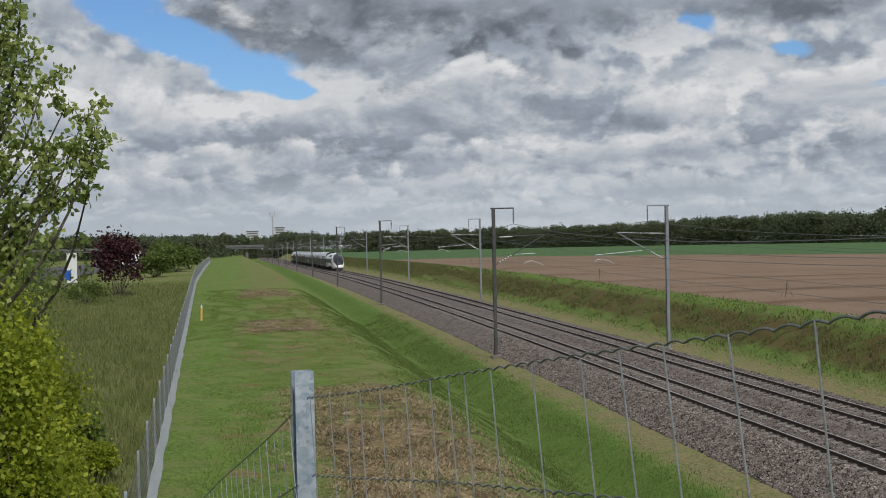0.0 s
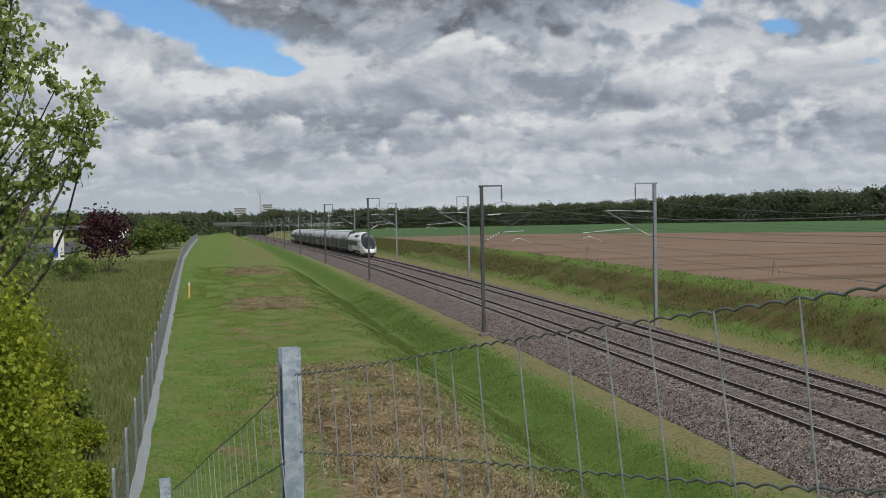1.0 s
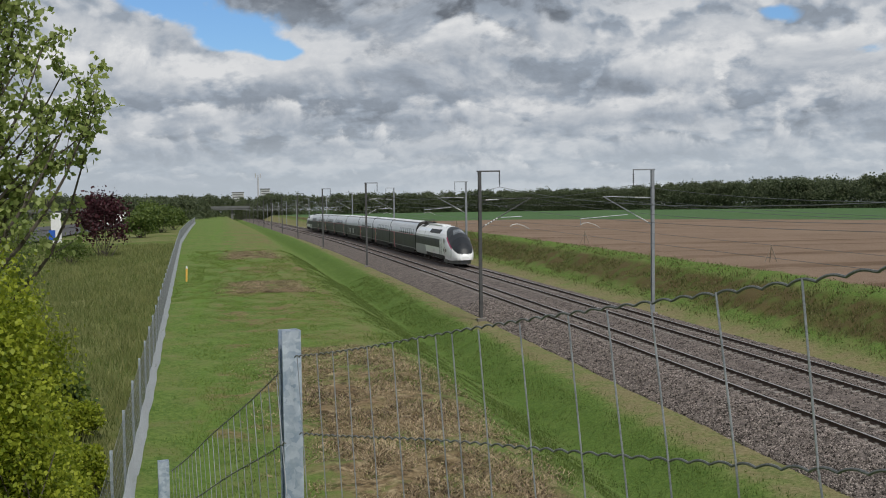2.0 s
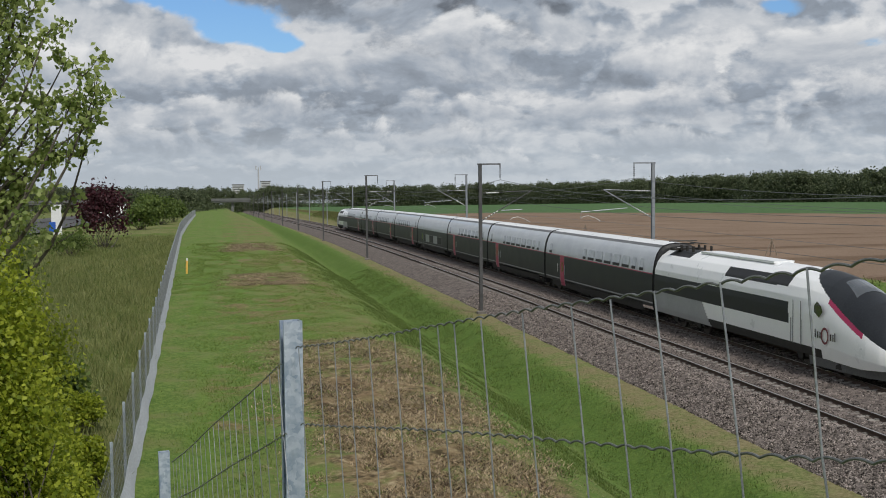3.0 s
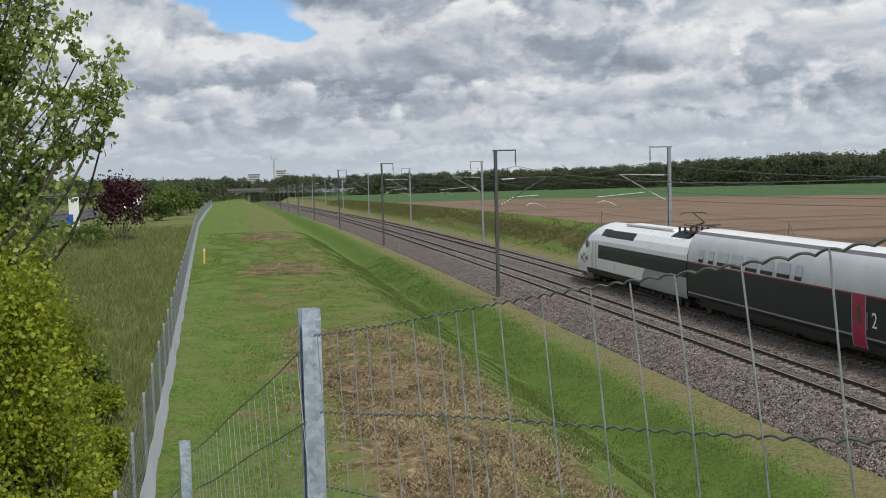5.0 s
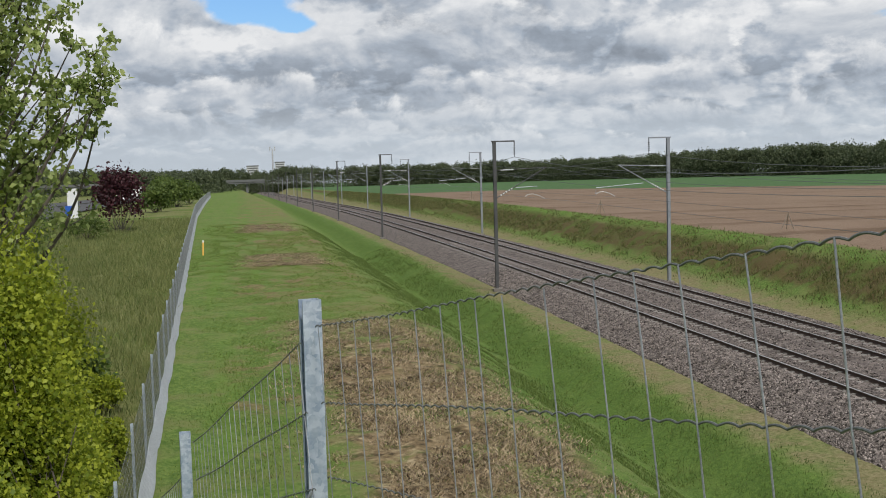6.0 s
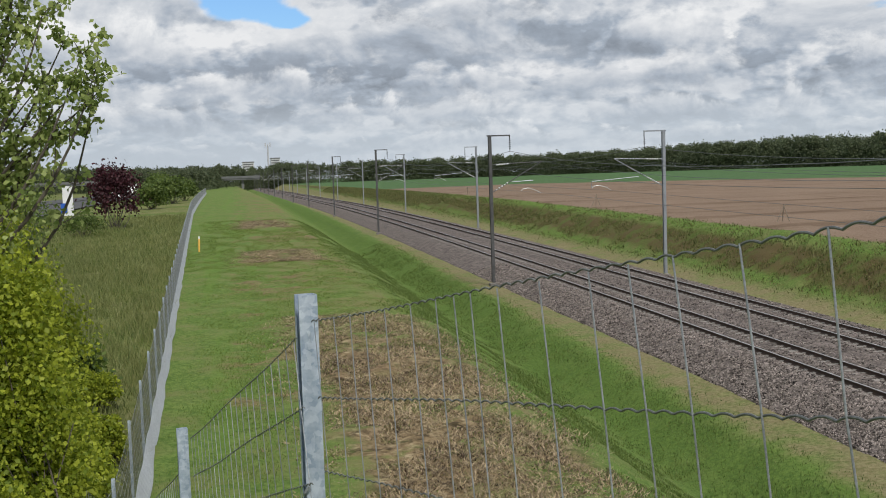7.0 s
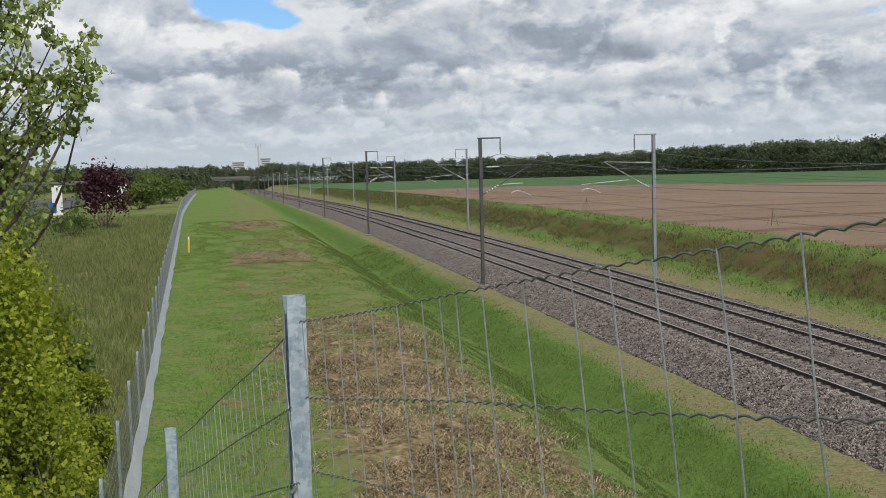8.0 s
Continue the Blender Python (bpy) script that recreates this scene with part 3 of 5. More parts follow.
def plate(bm, side, yc, zc, w, h, r, out=0.006, n=4, hole=0.0):
    """A rounded panel lying on the coach's side."""
    ring = []
    for cx, cz, a0 in ((w / 2 - r, h / 2 - r, 0), (-w / 2 + r, h / 2 - r, 90), (-w / 2 + r, -h / 2 + r, 180), (w / 2 - r, -h / 2 + r, 270)):
        for i in range(n + 1):
            a = radians(a0 + 90 * i / n)
            ring.append((yc + cx + r * math.cos(a), zc + cz + r * math.sin(a)))
    bm.faces.new([bm.verts.new((side * (half_at(z) + out), y, z)) for y, z in ring])


def bogie(parent, y, gauge_half=0.72):
    b = part("bogie", bm_new(), M_SKIRT, parent)
    bm = bm_new()
    for s in (-1, 1):
        box(bm, s * 1.02 - 0.09, s * 1.02 + 0.09, y - 1.95, y + 1.95, 0.42, 0.62)
        for dy in (-1.5, 1.5):
            box(bm, s * 1.06 - 0.13, s * 1.06 + 0.13, y + dy - 0.2, y + dy + 0.2, 0.32, 0.66)
        tube(bm, [(s * 1.12, y - 0.5, 0.5), (s * 1.12, y - 1.1, 0.82)], 0.055, 6)
        tube(bm, [(s * 1.12, y + 0.5, 0.5), (s * 1.12, y + 1.1, 0.82)], 0.055, 6)
    box(bm, -0.95, 0.95, y - 0.35, y + 0.35, 0.4, 0.75)
    bm.to_mesh(b.data)
    bm.free()
    for dy in (-1.5, 1.5):
        for s in (-1, 1):
            bm = bm_new()
            tube(bm, [(s * 0.66, y + dy, 0.46), (s * 0.80, y + dy, 0.46)], 0.46, 20)
            tube(bm, [(s * 0.80, y + dy, 0.46), (s * 0.86, y + dy, 0.46)], 0.20, 12)
            part("wheel", bm, M_WHEEL, b)


def number(parent, text, side, y, z, size):
    cu = bpy.data.curves.new("class_number", "FONT")
    cu.body, cu.size, cu.align_x = text, size, "CENTER"
    cu.extrude = 0.002
    cu.materials.append(M_WHITE)
    ob = new("class_number", cu)
    ob.parent = parent
    ob.matrix_basis = pose(side * (half_at(z) + 0.012), y, z, 90, 0, 90 * side)
    return ob


def make_coach(name, length, door_end, cls, bar=False, label="", window_at=None, inset=3.7, num_side=-1):
    """A double-deck coach, its front at +y; door_end 1: door at the front, -1: at the rear."""
    t = thing(name, label, "train coach", "coaches of the high-speed train")
    a, b = -length / 2 + 0.22, length / 2 - 0.22
    band("skirt", 0.42, 0.92, a + 1.6, b - 1.6, M_SKIRT, t, "dirty black underframe skirt")
    band("sill_line", 0.98, 1.05, a, b, M_LIGHTGREY, t, "thin pale grey line", 0.004)
    band("lower_panel", 0.80, 2.60, a, b, M_CHARCOAL, t, "charcoal lower side")
    band("waist_line", 2.60, 2.655, a, b, M_RED if not bar else M_LIGHTGREY, t, "thin red line", 0.004)
    band("upper_panel", 2.60, 4.06, a, b, M_SILVER, t, "silver-white upper side")
    band("roof_shoulder", 4.06, 4.20, a, b, M_SHOULDER, t, "grey roof edge")
    band("roof", 4.20, 4.32, a, b, M_WHITE, t, "white roof")
    for y, nm in ((a, "end_wall"), (b, "end_wall")):
        bm = bm_new()
        ring = [(x, y, z) for x, z in HALF] + [(-x, y, z) for x, z in HALF[::-1][1:]]
        bm.faces.new([bm.verts.new(v) for v in ring])
        part(nm, bm, M_BELLOWS, t)
    for y0 in (a - 0.24, b - 0.02):
        bm = bm_new()
        secs = []
        for y, f in ((y0, 0.90), (y0 + 0.09, 0.97), (y0 + 0.18, 0.97), (y0 + 0.26, 0.90)):
            secs.append([Vector((x * f, y, 0.75 + (z - 0.75) * (0.5 + 0.5 * f))) for x, z in HALF[1:]] + [Vector((-x * f, y, 0.75 + (z - 0.75) * (0.5 + 0.5 * f))) for x, z in HALF[1:][::-1][1:]])
        loft(bm, secs)
        part("gangway_bellows", bm, M_BELLOWS, t, "black rubber gangway bellows")
    yd = door_end * (length / 2 - inset)
    for s in (1, -1):
        bm = bm_new()
        zs = [0.56, 0.85, 1.1, 1.6, 2.1, 2.5, 2.63]
        g = [[bm.verts.new((s * (half_at(z) + 0.012), yd + w, z)) for w in (-0.47, 0.47)] for z in zs]
        for p, q in zip(g, g[1:]):
            bm.faces.new((p[0], p[1], q[1], q[0]))
        d = part("door", bm, M_RED if not bar else M_CHARCOAL, t, "magenta-red plug door" if not bar else "")
        bm = bm_new()
        for w in (-0.50, 0.50):
            g = [[bm.verts.new((s * (half_at(z) + 0.02), yd + w + e, z)) for e in (-0.035, 0.035)] for z in zs]
            for p, q in zip(g, g[1:]):
                bm.faces.new((p[0], p[1], q[1], q[0]))
        part("door_trim", bm, M_LIGHTGREY, d, "pale door edge")
        bm = bm_new()
        plate(bm, s, yd, 1.85, 0.24, 0.72, 0.1, 0.018)
        part("door_pane", bm, M_GLASS, d, "narrow dark door window")
        bm = bm_new()
        tube(bm, [(s * 1.475, yd + 0.62, 1.35), (s * 1.475, yd + 0.62, 2.0)], 0.022, 6)
        part("handrail", bm, M_LIGHTGREY, t)
        if cls:
            number(t, cls, s, yd + num_side * 1.1, 1.45, 0.85)
        # upper deck windows on the sloping side
        first = -door_end * (length / 2 - 2.0)
        places = [(first + door_end * d, w) for d, w in ((0.0, 0.62), (1.25, 0.62), (2.65, 1.22), (4.27, 1.22), (5.89, 1.22), (7.51, 1.22), (9.13, 1.22), (10.5, 0.62))]
        places.append((door_end * (length / 2 - 1.5), 0.62))
        for y, w in places[:window_at]:
            bm = bm_new()
            plate(bm, s, y, 3.04, w + 0.05, 0.66, 0.14, 0.006)
            pane = part("window_surround", bm, M_SURROUND, t)
            # pane carries the mirrored sky as colour; the strip below is painted dark
            bm = bm_new()
            plate(bm, s, y, 3.10, w, 0.50, 0.10, 0.014)
            part("pane", bm, M_GLASS_SKY, pane, "upper-deck window pane with the sky's reflection painted pale")
            bm = bm_new()
            plate(bm, s, y, 2.79, w, 0.17, 0.05, 0.018)
            part("lower_light", bm, M_BELLOWS, pane, "lower strip of the window painted dark, below the sky's reflection")
        if bar:
            for i in range(5):
                y = -length / 2 + 4.5 + 2.42 * i
                bm = bm_new()
                plate(bm, s, y, 1.68, 2.36, 0.86, 0.05, 0.008)
                panel = part("bar_panel", bm, M_LIGHTGREY if i % 2 else M_SHOULDER, t, "pale panel of the bar windows")
                if i % 2 == 0:
                    bm = bm_new()
                    plate(bm, s, y, 1.66, 2.2, 0.74, 0.08, 0.016)
                    part("pane", bm, M_BELLOWS, panel, "black bar window")
    for i in range(3):
        bm = bm_new()
        box(bm, -1.15, 1.15, -3.4 + 2.4 * i, -1.5 + 2.4 * i, 0.28, 0.6)
        part("underfloor_box", bm, M_SKIRT, t)
    bogie(t, a - 0.22)
    return t


def make_power_car():
    """The leading engine, nose at +y; its origin at mid-length on the rail."""
    t = thing("power_car", "white streamlined engine with black windscreen mask and charcoal side band", "train engine", "engines of the high-speed train")
    L = 22.15
    ys = np.concatenate([np.arange(0, 14.0, 0.12), np.arange(14.0, 22.1, 0.06), [22.15]])
    top = lambda y: float(np.interp(y, (0, 5, 14.3, 15.5, 16.8, 17.9, 19.1, 20.3, 21.2, 21.75, 22.0, 22.15), (4.08, 4.08, 4.07, 4.05, 3.99, 3.85, 3.55, 3.02, 2.40, 1.86, 1.42, 1.06)))
    wid = lambda y: float(np.interp(y, (0, 16.2, 17.6, 18.9, 20.0, 20.9, 21.5, 21.9, 22.15), (1.42, 1.42, 1.41, 1.38, 1.30, 1.17, 1.00, 0.80, 0.48)))
    bot = lambda y: float(np.interp(y, (0, 18.5, 20.5, 22.15), (0.62, 0.62, 0.55, 0.66)))
    hs = np.linspace(0, 1, 84) ** 0.85
    flat_f = lambda h: float(np.interp(h, (0, 0.08, 0.2, 0.5, 0.66, 0.78, 0.88, 0.95, 0.985, 1), (0.95, 0.99, 1.0, 1.0, 0.965, 0.87, 0.68, 0.42, 0.22, 0)))
    round_f = lambda h: math.sqrt(max(0.0, 1 - max(0.0, (h - 0.18) / 0.82) ** 2.5)) * (0.93 + 0.07 * min(1, h / 0.18))
    grid = []
    for y in ys:
        b = min(1.0, max(0.0, (y - 15.2) / 4.5))
        b = b * b * (3 - 2 * b)
        row = []
        for h in hs:
            f = flat_f(h) * (1 - b) + round_f(h) * b
            row.append((wid(y) * f, y - L / 2, bot(y) + (top(y) - bot(y)) * h))
        grid.append(row + [(-a, y_, z) for a, y_, z in row[::-1][1:]])

    def kind(x, yl, z):
        y = yl + L / 2
        if y > 16.2:
            edge = max(3.94 - (y - 16.2) * 0.46, 1.30)
            if z > edge:
                return "nose_mask"
            if z > edge - 0.20 and 18.2 < y < 20.6:
                return "red_flash"
        if 1.72 < z < 2.62 and y < 15.4 - (z - 1.72) * 0.12:
            return "side_band"
        if 3.22 < z < 3.66 and 8.7 < y < 15.0:
            return "grille"
        if z < 1.72 and y < 7.2 - (z - 0.9) * 0.9:
            return "lower_grey"
        if z < 0.98 and y < 18.0:
            return "lower_skirt"
        if z > 3.72 and 0.9 < y < 3.6:
            return "roof_well"
        return "shell"

    look_of = {"nose_mask": (M_CHARCOAL, "charcoal mask round the windscreen"), "red_flash": (M_RED, "red flash along the mask"),
               "side_band": (M_CHARCOAL, "charcoal side band"), "grille": (M_BELLOWS, "black roof grille"), "lower_grey": (M_LIGHTGREY, "light grey lower side"),
               "lower_skirt": (M_SKIRT, "dirty dark skirt"), "roof_well": (M_BELLOWS, "black pantograph well"), "shell": (M_WHITE, "white painted shell")}
    bms = {}
    verts = {}
    for i in range(len(ys) - 1):
        for j in range(len(grid[0]) - 1):
            q = (grid[i][j], grid[i][j + 1], grid[i + 1][j + 1], grid[i + 1][j])
            c = [sum(p[a] for p in q) / 4 for a in range(3)]
            kd = kind(*c)
            if kd == "red_flash":
                kd = (kd, c[0] > 0)
            bm = bms.setdefault(kd, bm_new())
            vs = []
            for (ii, jj), p in zip(((i, j), (i, j + 1), (i + 1, j + 1), (i + 1, j)), q):
                key = (kd, ii, jj)
                if key not in verts:
                    verts[key] = bm.verts.new(p)
                vs.append(verts[key])
            bm.faces.new(vs)
    for kd, bm in bms.items():
        bmesh.ops.remove_doubles(bm, verts=bm.verts, dist=0.0005)
        kd = kd if isinstance(kd, str) else kd[0]
        part(kd, bm, look_of[kd][0], t, look_of[kd][1], smooth=True)
    # windscreen pane, laid on the mask
    bm = bm_new()
    pane_rows = []
    for i in range(9):
        y = 18.25 + 1.2 * i / 8
        r = int(np.argmin(np.abs(ys - y)))
        half = grid[r][:len(hs)]
        hx, hz = [v[0] for v in half][::-1], [v[2] for v in half][::-1]
        w = 0.46 + 0.22 * i / 8
        pane_rows.append([bm.verts.new((w * j / 6, ys[r] - L / 2, float(np.interp(abs(w * j / 6), hx[:57], hz[:57])) + 0.012)) for j in range(-6, 7)])
    for r, q in zip(pane_rows, pane_rows[1:]):
        for j in range(12):
            bm.faces.new((r[j], r[j + 1], q[j + 1], q[j]))
    part("windscreen", bm, M_SCREEN, t, "raked windscreen mirroring the sky", smooth=True)
    bm = bm_new()
    bm.faces.new([bm.verts.new(p) for p in grid[0]])
    part("end_wall", bm, M_BELLOWS, t)
    bm = bm_new()
    bm.faces.new([bm.verts.new(p) for p in grid[-1]])
    part("nose_tip", bm, M_WHITE, t)
    # valance under the nose
    bm = bm_new()
    secs = []
    for y, w, z1 in ((16.9, 1.25, 0.72), (19.2, 1.15, 0.66), (20.6, 0.95, 0.62), (21.5, 0.66, 0.62), (21.85, 0.35, 0.6)):
        secs.append([Vector((x, y - L / 2, z)) for x, z in ((-w, 0.24), (w, 0.24), (w * 1.04, z1), (-w * 1.04, z1))])
    loft(bm, secs)
    part("valance", bm, M_SHOULDER, t, "grey valance under the nose")
    bm = bm_new()
    box(bm, -0.16, 0.16, 21.80 - L / 2, 22.12 - L / 2, 0.70, 0.80)
    part("coupler_hatch", bm, M_BELLOWS, t)
    for s in (1, -1):
        bm = bm_new()
        bmesh.ops.create_uvsphere(bm, u_segments=12, v_segments=8, radius=0.11, matrix=pose(s * 1.10, 20.62 - L / 2, 1.36))
        part("headlight", bm, M_LAMP, t, "round headlight")
        x = s * 1.425
        bm = bm_new()
        ring = [(17.5, 2.42), (17.92, 2.24), (18.15, 2.48), (18.0, 2.70), (17.65, 2.86), (17.45, 2.68)]
        bm.faces.new([bm.verts.new((s * (1.43 - 0.10 * max(0.0, z - 2.3)), y - L / 2, z)) for y, z in ring])
        part("cab_window", bm, M_GLASS, t, "angular dark cab side window")
        bm = bm_new()
        for y0, y1 in ((15.75, 15.79), (16.4, 16.44)):
            box(bm, min(x, x + s * 0.01), max(x, x + s * 0.01), y0 - L / 2, y1 - L / 2, 0.95, 2.75)
        part("cab_door", bm, M_SHOULDER, t, "cab door outline")
        for y0 in (15.65, 16.55):
            bm = bm_new()
            tube(bm, [(s * 1.47, y0 - L / 2, 1.0), (s * 1.47, y0 - L / 2, 2.0)], 0.02, 6)
            part("handrail", bm, M_LIGHTGREY, t)
        # plain shapes where the maker's mark stands
        bm = bm_new()
        for y0, h in ((17.6, 0.34), (17.8, 0.26), (17.98, 0.26), (18.8, 0.26), (18.98, 0.26), (19.12, 0.34)):
            box(bm, min(x, x + s * 0.012), max(x, x + s * 0.012), y0 - L / 2, y0 + 0.06 - L / 2, 1.42, 1.42 + h)
        part("mark_bars", bm, M_SKIRT, t, "dark plain bars")
        bm = bm_new()
        n = 24
        for i in range(n):
            a0, a1 = 2 * math.pi * i / n, 2 * math.pi * (i + 1) / n
            bm.faces.new([bm.verts.new((x + s * 0.012, 18.38 - L / 2 + r * math.cos(a) * 0.85, 1.56 + r * math.sin(a))) for a, r in ((a0, 0.25), (a1, 0.25), (a1, 0.34), (a0, 0.34))])
        part("mark_ring", bm, M_LOGO, t, "dark red ring")
    # roof gear
    bm = bm_new()
    box(bm, -0.9, 0.9, 1.0 - L / 2, 1.5 - L / 2, 4.0, 4.12)
    part("roof_box", bm, M_SKIRT, t)
    for yy in (1.6, 2.4, 3.2):
        for xx in (-0.5, 0.5):
            bm = bm_new()
            tube(bm, [(xx, yy - L / 2, 4.0), (xx, yy - L / 2, 4.3)], 0.07, 8)
            part("roof_insulator", bm, M_SKIRT, t)
    bm = bm_new()
    box(bm, -0.5, 0.5, 4.2 - L / 2, 12.2 - L / 2, 4.0, 4.105)
    part("roof_hatch", bm, M_WHITE, t, "raised white roof hatch")
    bm = bm_new()
    for s in (-0.45, 0.45):
        tube(bm, [(s, 0.5 - L / 2, 4.35), (s * 0.8, 2.9 - L / 2, 4.42)], 0.03, 6)
    tube(bm, [(-0.8, 0.6 - L / 2, 4.46), (0.8, 0.6 - L / 2, 4.46)], 0.035, 6)
    part("pantograph", bm, M_BELLOWS, t, "folded black pantograph")
    bogie(t, 4.1 - L / 2)
    bogie(t, 18.1 - L / 2 - 0.6)
    return t


def raised_pantograph(t):
    L = 22.15
    bm = bm_new()
    tube(bm, [(0, 3.0 - L / 2, 4.2), (0, 0.9 - L / 2, 4.6)], 0.04, 6)
    tube(bm, [(0, 0.9 - L / 2, 4.6), (0, 2.4 - L / 2, 5.05)], 0.03, 6)
    tube(bm, [(-0.75, 2.4 - L / 2, 5.0), (-0.55, 2.4 - L / 2, 5.09), (0.55, 2.4 - L / 2, 5.09), (0.75, 2.4 - L / 2, 5.0)], 0.03, 6)
    part("raised_pantograph", bm, M_BELLOWS, t, "raised black pantograph")


SPEED, NOSE_0 = 79.0, 274.9
TRAIN = []


def make_train():
    front = make_power_car()
    TRAIN.append((front, 22.15 / 2, True))
    back = copy_thing(front, Matrix())
    lab1 = "silver and charcoal first-class double-deck coach with red door"
    lab2 = "silver and charcoal second-class double-deck coach with red door"
    first = make_coach("coach", 18.7, -1, "1", label=lab1, num_side=1)
    second = make_coach("coach", 18.7, 1, "2", label=lab2)
    bar = make_coach("bar_coach", 18.7, -1, "", bar=True, label="silver and charcoal double-deck bar coach with low windows", window_at=0)
    end1 = make_coach("coach", 21.85, -1, "1", label=lab1, inset=4.4)
    end2 = make_coach("coach", 21.85, 1, "2", label=lab2, inset=4.4, num_side=1)
    order = [end1, first, copy_thing(first, Matrix()), bar, second, copy_thing(second, Matrix()), copy_thing(second, Matrix()), end2]
    s = 22.15
    for i, c in enumerate(order):
        ln = 21.85 if i in (0, 7) else 18.7
        TRAIN.append((c, s + ln / 2, True))
        s += ln
    raised_pantograph(back)
    TRAIN.append((back, s + 22.15 / 2, False))


make_train()


def train_pose(t, back, forward):
    y = NOSE_0 - SPEED * t + back
    d = 7.0
    x = CX + GAP + float(track_dx(y))
    z0, z1 = float(track_z(y - d)), float(track_z(y + d))
    slope = math.degrees(math.atan((z1 - z0) / (2 * d)))
    bend = math.degrees(math.atan(float(track_dx(y + d) - track_dx(y - d)) / (2 * d)))
    return pose(x, y, (z0 + z1) / 2, -slope if forward else slope, 0, (180 if forward else 0) - bend)


def motions():
    for ob, back, forward in TRAIN:
        walk(ob, [(t / 4, train_pose(t / 4, back, forward)) for t in range(33)])
    # the poplar leans and swings back in the wind
    base = near_tree.matrix_basis.translation.copy()
    sway = [(0.0, -0.8), (1.0, -0.15), (1.5, 0.6), (2.2, 0.75), (3.5, 0.8), (4.5, 1.2), (5.3, 0.6), (6.5, 0.1), (7.0, 0.0), (8.0, -0.1)]
    walk(near_tree, [(t, pose(base.x, base.y, base.z, 0, a, 0)) for t, a in sway])


# ---- fences ----
def fence_x(y):
    return -1.30 - 0.0277 * np.minimum(y, 140.0) - 0.0155 * np.maximum(y - 140.0, 0.0)


def make_line_fence():
    f = thing("boundary_fence", "long galvanised mesh fence on steel posts beside the mown strip", "fence")
    ys = [14.9 + 3.4 * i for i in range(96)]
    bm = bm_new()
    box(bm, -0.022, 0.022, -0.02, 0.02, -0.4, 1.72)
    me = finish("post", bm, M_GALV)
    for y in ys:
        share("post", me, f, pose(float(fence_x(y)), y, float(land(fence_x(y), y))))
    # horizontal and upright wires
    y = np.arange(11.5, 338.0, 1.5)
    V, F = [], []

    def strand(p, r):
        """Four-sided wires between point pairs p (n, 2, 3)."""
        base = sum(len(v) for v in V)
        d = p[:, 1] - p[:, 0]
        d = d / np.linalg.norm(d, axis=1)[:, None]
        ref = np.where(np.abs(d[:, 2:3]) > 0.8, np.array([[1.0, 0, 0]]), np.array([[0, 0, 1.0]]))
        a = np.cross(d, ref)
        a /= np.linalg.norm(a, axis=1)[:, None]
        b = np.cross(d, a)
        c = [p[:, e] + r * (a * ca + b * sb) for e in (0, 1) for ca, sb in ((1, 0), (-0.5, 0.87), (-0.5, -0.87))]
        V.append(np.stack(c, 1).reshape(-1, 3))
        i = base + np.arange(len(p)) * 6
        for j in range(3):
            F.append(np.stack([i + j, i + (j + 1) % 3, i + 3 + (j + 1) % 3, i + 3 + j], 1))

    def at(yy, z, lean=0.0):
        x = fence_x(yy)
        return np.stack([x + 0.035 + lean * (1.7 - z), yy, land(x, yy) + z], 1)

    for z in (0.09, 0.21, 0.34, 0.47, 0.64, 0.82, 0.99, 1.16, 1.33, 1.50, 1.70):
        strand(np.stack([at(y[:-1], z), at(y[1:], z)], 1), 0.0022)
    yy = np.arange(11.5, 338.0, 0.15)
    strand(np.stack([at(yy, 0.02), at(yy, 1.70)], 1), 0.0020)
    ob = new("wire_mesh", fast_mesh("wire_mesh", np.concatenate(V), np.concatenate(F), M_WIRE))
    ob.parent = f
    tagged(ob, "grey square wire mesh", kind="stuff")
    V.clear(), F.clear()
    yy = np.arange(11.5, 338.0, 0.035)
    x = fence_x(yy)
    lo = np.stack([x + 0.15 + 0.03 * np.sin(yy * 1.3) * np.sin(yy * 0.37), yy, land(x, yy) + 0.04], 1)
    hi = np.stack([x + 0.045, yy, land(x, yy) + 0.52 + 0.05 * np.sin(yy * 2.06)], 1)
    strand(np.stack([lo, hi], 1), 0.0055)
    for q in np.linspace(0, 1, 12):
        c = lo * (1 - q) + hi * q
        c = c[::12]
        strand(np.stack([c[:-1], c[1:]], 1), 0.006)
    ob = new("small_mesh_apron", fast_mesh("small_mesh_apron", np.concatenate(V), np.concatenate(F), M_APRON))
    ob.parent = f
    tagged(ob, "bright fine-mesh apron along the foot", kind="stuff")


make_line_fence()

# the stock fence round the bridge head, before the camera
P_CORNER, P_SECOND = Vector((0.205, 3.50, 7.395)), Vector((-0.365, 6.55, 6.30))
P_RIGHT = Vector((0.692, 1.301, 7.722))


